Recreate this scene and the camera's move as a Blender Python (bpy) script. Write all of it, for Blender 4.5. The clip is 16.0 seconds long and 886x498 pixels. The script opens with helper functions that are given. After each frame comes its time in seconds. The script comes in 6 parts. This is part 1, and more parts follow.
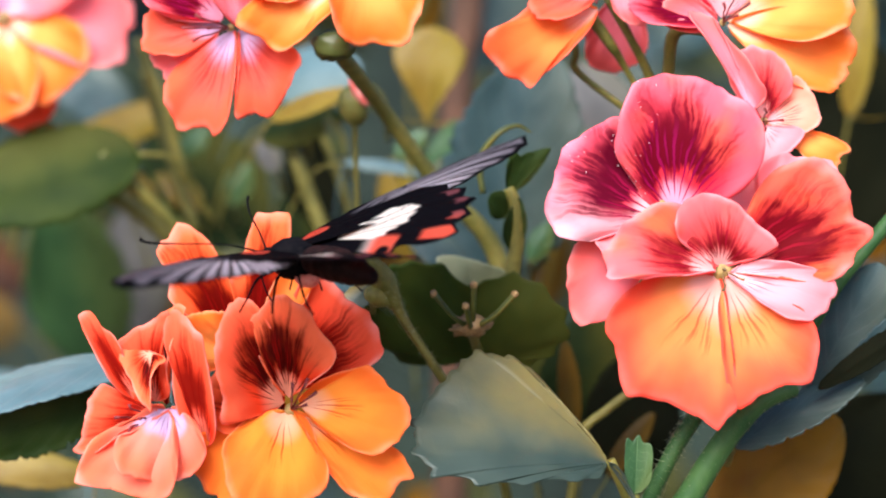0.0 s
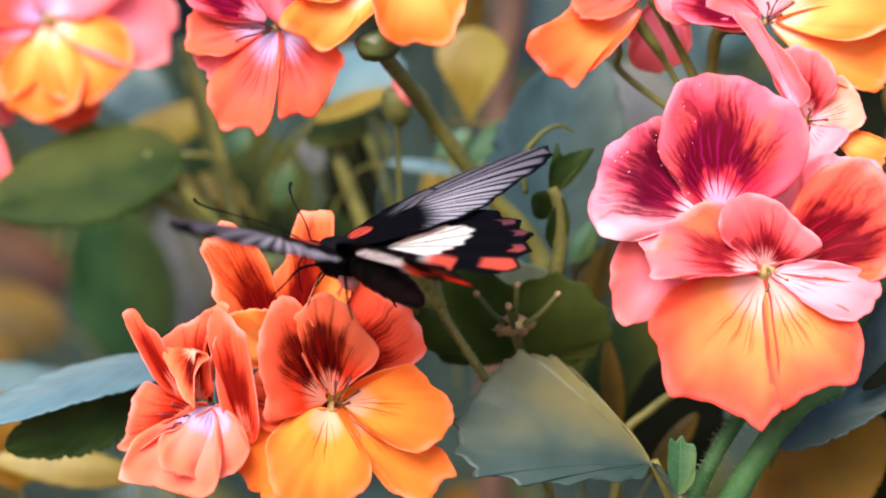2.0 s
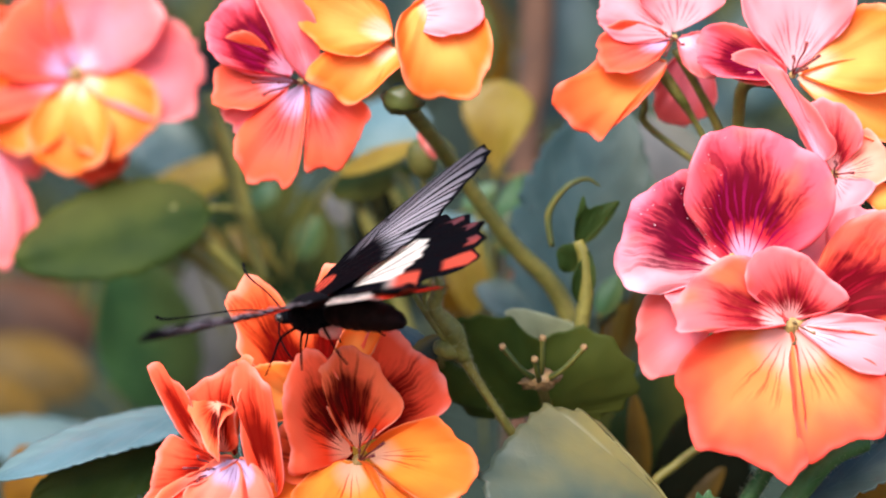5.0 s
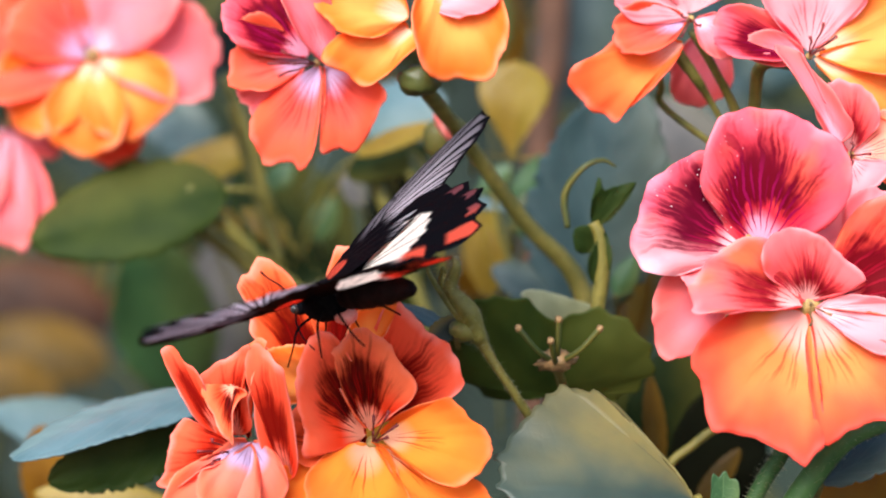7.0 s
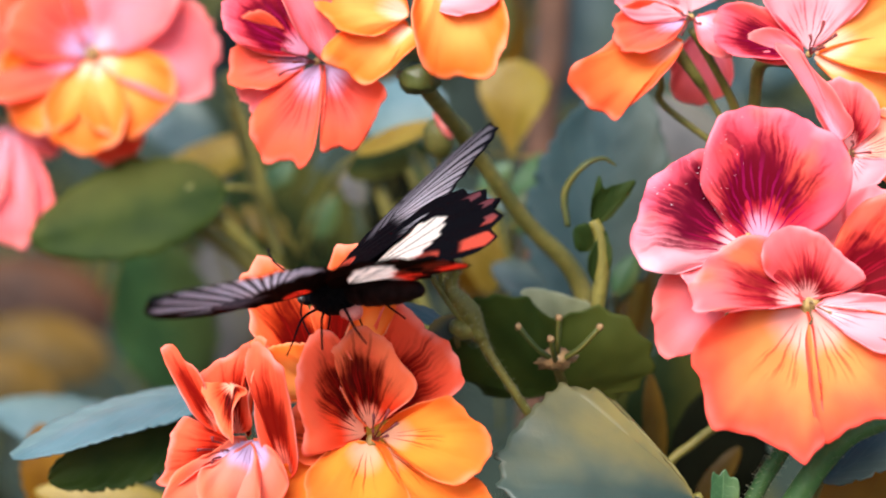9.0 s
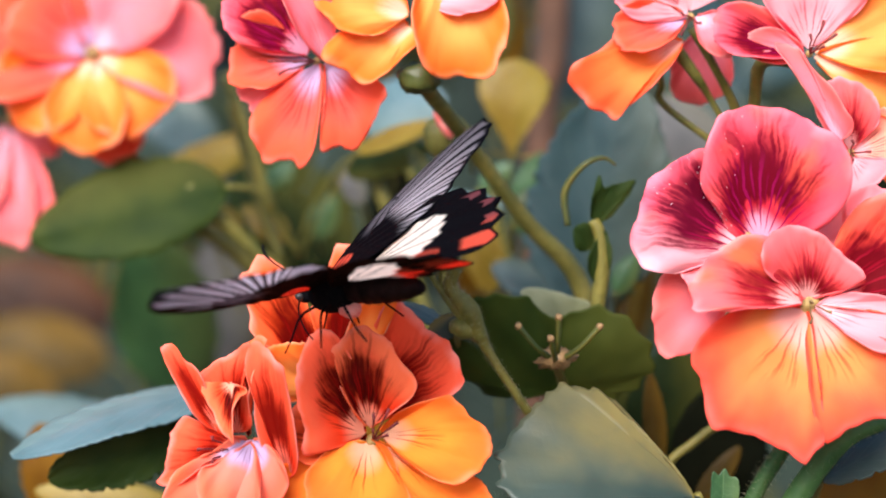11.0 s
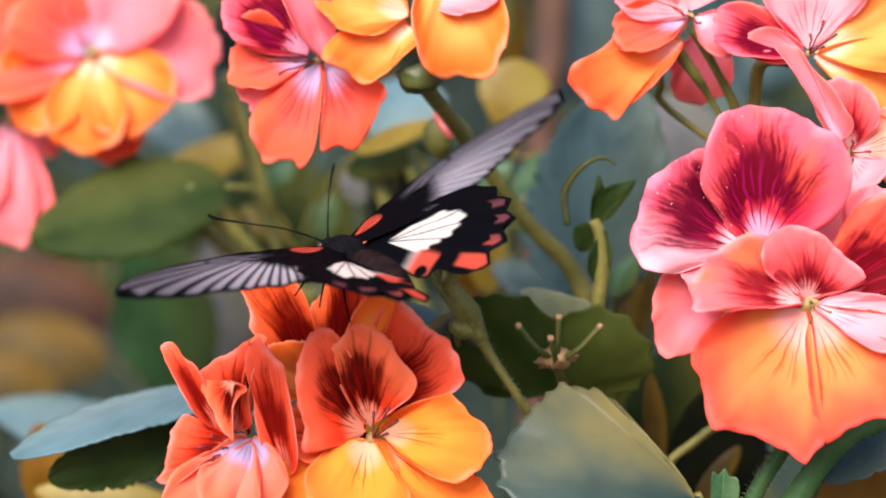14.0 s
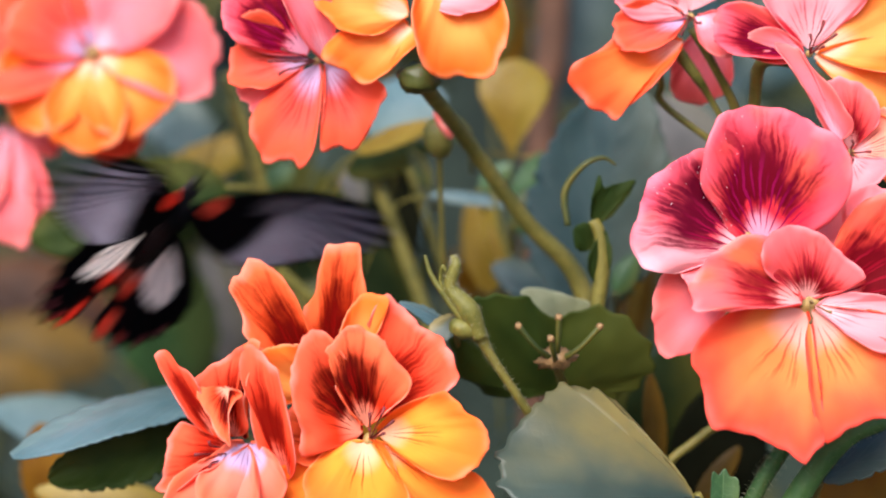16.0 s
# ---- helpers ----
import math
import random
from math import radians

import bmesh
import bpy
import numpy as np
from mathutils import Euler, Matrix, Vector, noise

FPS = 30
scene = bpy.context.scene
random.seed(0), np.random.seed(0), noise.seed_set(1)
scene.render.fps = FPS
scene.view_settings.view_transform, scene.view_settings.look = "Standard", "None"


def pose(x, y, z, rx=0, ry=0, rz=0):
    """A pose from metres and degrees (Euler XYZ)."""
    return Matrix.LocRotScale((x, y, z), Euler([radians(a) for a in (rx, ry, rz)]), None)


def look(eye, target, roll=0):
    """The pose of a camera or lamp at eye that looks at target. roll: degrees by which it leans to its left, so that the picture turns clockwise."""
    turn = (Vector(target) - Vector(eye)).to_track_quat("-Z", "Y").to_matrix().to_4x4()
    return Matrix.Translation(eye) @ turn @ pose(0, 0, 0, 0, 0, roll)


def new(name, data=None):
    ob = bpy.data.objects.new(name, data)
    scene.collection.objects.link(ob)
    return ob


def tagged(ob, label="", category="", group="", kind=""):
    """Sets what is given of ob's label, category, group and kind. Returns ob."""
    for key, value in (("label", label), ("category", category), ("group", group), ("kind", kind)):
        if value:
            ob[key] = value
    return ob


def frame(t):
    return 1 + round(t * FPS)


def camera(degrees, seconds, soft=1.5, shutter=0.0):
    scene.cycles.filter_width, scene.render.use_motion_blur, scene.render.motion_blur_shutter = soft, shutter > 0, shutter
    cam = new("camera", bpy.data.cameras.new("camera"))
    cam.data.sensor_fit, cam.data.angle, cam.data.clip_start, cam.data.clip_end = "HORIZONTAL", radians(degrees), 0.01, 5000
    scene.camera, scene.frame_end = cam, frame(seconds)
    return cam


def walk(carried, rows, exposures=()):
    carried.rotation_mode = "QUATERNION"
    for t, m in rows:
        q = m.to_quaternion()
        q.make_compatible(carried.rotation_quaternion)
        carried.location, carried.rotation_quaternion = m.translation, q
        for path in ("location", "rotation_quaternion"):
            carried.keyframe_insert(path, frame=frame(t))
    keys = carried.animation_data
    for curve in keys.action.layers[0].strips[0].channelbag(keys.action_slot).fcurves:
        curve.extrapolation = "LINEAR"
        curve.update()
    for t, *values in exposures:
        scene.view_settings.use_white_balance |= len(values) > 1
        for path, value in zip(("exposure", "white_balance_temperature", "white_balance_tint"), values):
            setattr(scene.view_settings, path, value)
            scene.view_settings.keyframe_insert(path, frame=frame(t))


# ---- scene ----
# Camera: a long lens on a tripod that pans a little and then rests.
cam = camera(24.57, 16.0, soft=2.0, shutter=0.9)
cam.data.dof.use_dof = True
cam.data.dof.focus_distance = 0.36
cam.data.dof.aperture_fstop = 9.5
walk(cam, [
    (0, pose(0, -0.36, 0.6, 89.093, 0, -2.386)),
    (0.5, pose(0, -0.36, 0.6, 89.093, 0, -2.346)),
    (1, pose(0, -0.36, 0.6, 89.093, 0, -2.211)),
    (1.5, pose(0, -0.36, 0.6, 89.093, 0, -1.448)),
    (2, pose(0, -0.36, 0.6, 89.093, 0, -1.178)),
    (2.5, pose(0, -0.36, 0.6, 89.093, 0, -1.178)),
    (3, pose(0, -0.36, 0.6, 89.109, 0, -1.003)),
    (3.5, pose(0, -0.36, 0.6, 89.634, 0, -0.843)),
    (4, pose(0, -0.36, 0.6, 90.493, 0, -0.764)),
    (4.2, pose(0, -0.36, 0.6, 90.605, 0, -0.740)),
    (6.3, pose(0, -0.36, 0.6, 90.318, 0, 0.000)),
    (6.5, pose(0, -0.36, 0.6, 90.191, 0, 0.000)),
    (7, pose(0, -0.36, 0.6, 90.064, 0, 0.000)),
    (7.5, pose(0, -0.36, 0.6, 90.032, 0, 0.000)),
    (8, pose(0, -0.36, 0.6, 90.019, 0, 0.000)),
    (9, pose(0, -0.36, 0.6, 90.016, 0, 0.000)),
    (11.5, pose(0, -0.36, 0.6, 90.000, 0, 0.000)),
    (16, pose(0, -0.36, 0.6, 90.000, 0, 0.000)),
], [(0, 1.06, 6130, 8.5), (4.2, 1.06, 6130, 8.5), (7, 0.97, 6260, 8.5), (13, 0.93, 6260, 9), (15.5, 0.91, 6280, 9), (16, 0.76, 6330, 11)])

# Daylight: a bright sky and a soft sun high behind the camera.
world = bpy.data.worlds.new("sky")
scene.world = world
world.use_nodes = True
sky = world.node_tree.nodes.new("ShaderNodeTexSky")
sky.sky_type, sky.sun_disc = "NISHITA", False
sky.sun_elevation, sky.sun_rotation = radians(39), radians(199)
world.node_tree.links.new(sky.outputs[0], world.node_tree.nodes["Background"].inputs[0])
world.node_tree.nodes["Background"].inputs[1].default_value = 0.17
sun = new("sun", bpy.data.lights.new("sun", "SUN"))
sun.data.energy, sun.data.angle, sun.data.color = 4.2, radians(40), (1.0, 0.95, 0.88)
sun.matrix_world = look((-0.7, -2.0, 2.3), (0, 0, 0.6))


# ---- materials ----
class Nodes:
    """Short way to wire a node material."""

    def __init__(self, name):
        self.mat = bpy.data.materials.new(name)
        self.mat.use_nodes = True
        self.tree = self.mat.node_tree
        self.tree.nodes.clear()
        self.out = self.tree.nodes.new("ShaderNodeOutputMaterial")

    def node(self, kind):
        return self.tree.nodes.new(kind)

    def put(self, socket, value):
        if isinstance(value, bpy.types.NodeSocket):
            self.tree.links.new(value, socket)
        else:
            socket.default_value = value

    def math(self, op, a, b=0.0, clamp=False):
        n = self.node("ShaderNodeMath")
        n.operation, n.use_clamp = op, clamp
        self.put(n.inputs[0], a)
        self.put(n.inputs[1], b)
        return n.outputs[0]

    def span(self, x, lo, hi, a=0.0, b=1.0):
        n = self.node("ShaderNodeMapRange")
        n.interpolation_type = "SMOOTHSTEP"
        for i, v in enumerate((x, lo, hi, a, b)):
            self.put(n.inputs[i], v)
        return n.outputs[0]

    def mix(self, f, a, b):
        n = self.node("ShaderNodeMix")
        n.data_type = "RGBA"
        self.put(n.inputs[0], f)
        self.put(n.inputs[6], a if isinstance(a, bpy.types.NodeSocket) else (*a, 1))
        self.put(n.inputs[7], b if isinstance(b, bpy.types.NodeSocket) else (*b, 1))
        return n.outputs[2]

    def noise(self, vector, scale, detail=3.0):
        n = self.node("ShaderNodeTexNoise")
        self.put(n.inputs["Vector"], vector)
        n.inputs["Scale"].default_value, n.inputs["Detail"].default_value = scale, detail
        return n.outputs["Fac"]

    def vec(self, x, y, z=0.0):
        n = self.node("ShaderNodeCombineXYZ")
        for i, v in enumerate((x, y, z)):
            self.put(n.inputs[i], v)
        return n.outputs[0]

    def uv(self):
        n = self.node("ShaderNodeSeparateXYZ")
        self.tree.links.new(self.node("ShaderNodeTexCoord").outputs["UV"], n.inputs[0])
        return n.outputs[0], n.outputs[1]

    def where(self):
        return self.node("ShaderNodeTexCoord").outputs["Object"]

    def chance(self):
        return self.node("ShaderNodeObjectInfo").outputs["Random"]

    def finish(self, color, rough=0.5, thin=0.0, bump=None, height=0.3, distance=0.0004, specular=0.5, thin_color=None):
        p = self.node("ShaderNodeBsdfPrincipled")
        self.put(p.inputs["Base Color"], color if isinstance(color, bpy.types.NodeSocket) else (*color, 1))
        self.put(p.inputs["Roughness"], rough)
        p.inputs["Specular IOR Level"].default_value = specular
        if bump is not None:
            b = self.node("ShaderNodeBump")
            b.inputs["Strength"].default_value, b.inputs["Distance"].default_value = height, distance
            self.put(b.inputs["Height"], bump)
            self.tree.links.new(b.outputs[0], p.inputs["Normal"])
        last = p.outputs[0]
        if thin:
            t = self.node("ShaderNodeBsdfTranslucent")
            c = thin_color if thin_color is not None else color
            self.put(t.inputs[0], c if isinstance(c, bpy.types.NodeSocket) else (*c, 1))
            m = self.node("ShaderNodeMixShader")
            m.inputs[0].default_value = thin
            self.tree.links.new(last, m.inputs[1])
            self.tree.links.new(t.outputs[0], m.inputs[2])
            last = m.outputs[0]
        self.tree.links.new(last, self.out.inputs[0])
        return self.mat


def petal_material(name, base, mid, tip, blotch, vein, blotch_amount=0.0, vein_amount=0.5, rim=(0.9, 0.45, 0.35), reach=0.72, rim_sheen_amount=0.42, warm=0.15, throat=(0.10, 0.42), middle=0.5, flank=0.0, vein_spread=0.5, vein_reach=0.78, ripe=(0.55, 1.0)):
    """A petal: across is the fan of veins, along runs from the throat to the rim."""
    n = Nodes(name)
    across, along = n.uv()
    seed = n.math("MULTIPLY", n.chance(), 40.0)
    grain = n.noise(n.where(), 260.0, 4.0)
    cloud = n.math("SUBTRACT", n.noise(n.where(), 170.0, 3.0), 0.5)
    wobble = n.math("MULTIPLY", n.math("SUBTRACT", n.noise(n.where(), 90.0, 2.0), 0.5), 0.4)
    reachy = n.math("ADD", along, wobble)
    off = n.math("ABSOLUTE", n.math("SUBTRACT", across, middle))
    color = n.mix(n.span(reachy, *throat), base, mid)
    color = n.mix(n.span(n.math("ADD", reachy, n.math("MULTIPLY", off, 0.35)), *ripe), color, tip)
    color = n.mix(n.math("MULTIPLY", n.span(n.noise(n.where(), 75.0, 2.0), 0.5, 0.72), warm), color, (0.95, 0.16, 0.03))
    if flank:
        color = n.mix(n.math("MULTIPLY", n.span(n.math("ADD", across, n.math("MULTIPLY", cloud, 0.2)), 0.26, 0.5, 1.0, 0.0), flank), color, base)
    # veins fork on their way out: each set is twice as dense as the one before
    bent = n.math("ADD", across, n.math("MULTIPLY", n.math("SUBTRACT", n.noise(n.where(), 130.0, 3.0), 0.5), 0.09))
    patchy = n.span(n.noise(n.vec(n.math("MULTIPLY", across, 17.0), n.math("MULTIPLY", along, 3.0), seed), 1.0, 2.0), 0.40, 0.62)
    fan = n.noise(n.vec(n.math("MULTIPLY", bent, 30.0), n.math("MULTIPLY", along, 1.5), seed), 1.0, 2.0)
    sets = None
    for count, first, thick in ((13.0, 0.06, 0.055), (26.0, 0.30, 0.075), (52.0, 0.50, 0.10)):
        spot = n.math("FRACT", n.math("ADD", n.math("MULTIPLY", bent, count), seed))
        gap = n.math("ABSOLUTE", n.math("SUBTRACT", spot, 0.5))
        line = n.math("MULTIPLY", n.span(gap, thick, thick * 2.4, 1.0, 0.0), n.span(n.math("ADD", along, n.math("MULTIPLY", cloud, 0.5)), first, first + 0.14))
        sets = line if sets is None else n.math("MAXIMUM", sets, n.math("MULTIPLY", line, patchy))
    ragged = n.math("ADD", n.math("MULTIPLY", cloud, 0.55), n.math("ADD", n.math("MULTIPLY", n.math("SUBTRACT", fan, 0.5), 0.30), n.math("MULTIPLY", sets, -0.10)))
    inner = n.span(n.math("SUBTRACT", along, ragged), 0.22, 0.36)
    far = n.math("ADD", n.math("ADD", along, ragged), n.math("MULTIPLY", off, 0.75))
    outer = n.span(far, reach - 0.24, reach + 0.12, 1.0, 0.0)
    mask = n.math("MULTIPLY", n.math("MULTIPLY", inner, outer), n.span(n.math("ADD", off, n.math("MULTIPLY", ragged, 0.4)), 0.18, 0.33, 1.0, 0.0))
    skirt = n.math("MULTIPLY", n.math("MULTIPLY", inner, n.span(far, reach - 0.30, reach + 0.24, 1.0, 0.0)), n.span(off, 0.16, 0.42, 1.0, 0.0))
    if blotch_amount > 0.5:
        color = n.mix(n.math("MULTIPLY", skirt, 0.85), color, tuple(0.42 * m + 1.2 * q for m, q in zip(mid, blotch)))
    color = n.mix(n.math("MULTIPLY", mask, blotch_amount), color, blotch)
    lines = n.math("MULTIPLY", sets, n.span(n.math("ADD", n.math("ADD", along, wobble), n.math("MULTIPLY", off, 0.45)), vein_reach - 0.30, vein_reach, 1.0, 0.0))
    lines = n.math("MULTIPLY", lines, n.span(n.math("ADD", off, n.math("MULTIPLY", cloud, 0.15)), vein_spread * 0.6, vein_spread, 1.0, 0.0))
    color = n.mix(n.math("MULTIPLY", lines, vein_amount), color, vein)
    # Pale petal edge; its pinkish-white sheen highlights are put into the rim colour.
    edge = n.math("MULTIPLY", n.span(n.math("ADD", along, n.math("MULTIPLY", cloud, 0.12)), 0.90, 1.0), n.span(n.noise(n.where(), 130.0, 2.0), 0.34, 0.64))
    color = n.mix(n.math("MULTIPLY", edge, rim_sheen_amount), color, rim)
    relief = n.math("ADD", n.math("ADD", n.math("MULTIPLY", fan, 0.22), n.math("MULTIPLY", sets, -0.07)), n.math("ADD", n.math("MULTIPLY", grain, 0.45), n.math("MULTIPLY", cloud, 1.1)))
    return n.finish(color, n.span(grain, 0.2, 0.8, 0.45, 0.62), 0.34, relief, 0.4, 0.0006, 0.03)


def leaf_material(name, low, high, yellow=(0.30, 0.24, 0.03), yellow_amount=0.0, vein=(0.16, 0.24, 0.10), rough=0.42, vein_amount=0.3, thin=0.2, gloss=0.35, ribs=1.0):
    n = Nodes(name)
    across, along = n.uv()
    off = n.math("ABSOLUTE", n.math("SUBTRACT", across, 0.5))
    patch = n.noise(n.where(), 55.0, 3.0)
    grain = n.noise(n.where(), 500.0, 4.0)
    color = n.mix(n.span(patch, 0.3, 0.7), low, high)
    color = n.mix(n.math("MULTIPLY", n.span(n.math("ADD", n.math("MULTIPLY", patch, 0.35), n.math("MULTIPLY", across, 0.5)), 0.36, 0.62), yellow_amount), color, yellow)
    side = n.math("FRACT", n.math("MULTIPLY", n.math("SUBTRACT", along, n.math("MULTIPLY", off, 0.75)), 6.0))
    side = n.math("ABSOLUTE", n.math("SUBTRACT", side, 0.5))
    rib = n.math("MAXIMUM", n.span(side, 0.0, 0.05, ribs, 0.0), n.span(off, 0.0, 0.012, ribs, 0.0))
    net = n.node("ShaderNodeTexVoronoi")
    net.feature = "DISTANCE_TO_EDGE"
    n.put(net.inputs["Vector"], n.where())
    net.inputs["Scale"].default_value = 420.0
    mesh_vein = n.span(net.outputs["Distance"], 0.0, 0.12, 0.16, 0.0)
    color = n.mix(n.math("MULTIPLY", n.math("MAXIMUM", rib, mesh_vein), vein_amount), color, vein)
    color = n.mix(n.span(grain, 0.5, 0.9, 0.0, 0.25), color, high)
    relief = n.math("SUBTRACT", n.math("MULTIPLY", grain, 0.3), n.math("MAXIMUM", rib, n.math("MULTIPLY", mesh_vein, 0.25)))
    return n.finish(color, rough, thin, relief, 0.35, 0.0004, gloss)


def plain_material(name, low, high, scale=120.0, rough=0.55, thin=0.0, specular=0.4):
    n = Nodes(name)
    broad, fine = n.noise(n.where(), scale, 3.0), n.noise(n.where(), scale * 7, 3.0)
    color = n.mix(n.span(n.math("ADD", n.math("MULTIPLY", broad, 0.7), n.math("MULTIPLY", fine, 0.3)), 0.35, 0.65), low, high)
    return n.finish(color, rough, thin, fine, 0.4, 0.0003, specular)


def wing_material(name):
    n = Nodes(name)
    source = n.node("ShaderNodeAttribute")
    source.attribute_name = "pigment"
    pigment = source.outputs["Color"]
    scales = n.noise(n.where(), 1400.0, 3.0)
    color = n.mix(n.span(scales, 0.45, 0.8, 0.0, 0.14), pigment, (0.004, 0.004, 0.006))
    return n.finish(color, n.span(scales, 0.2, 0.8, 0.5, 0.75), 0.72, scales, 0.3, 0.0002, 0.08)


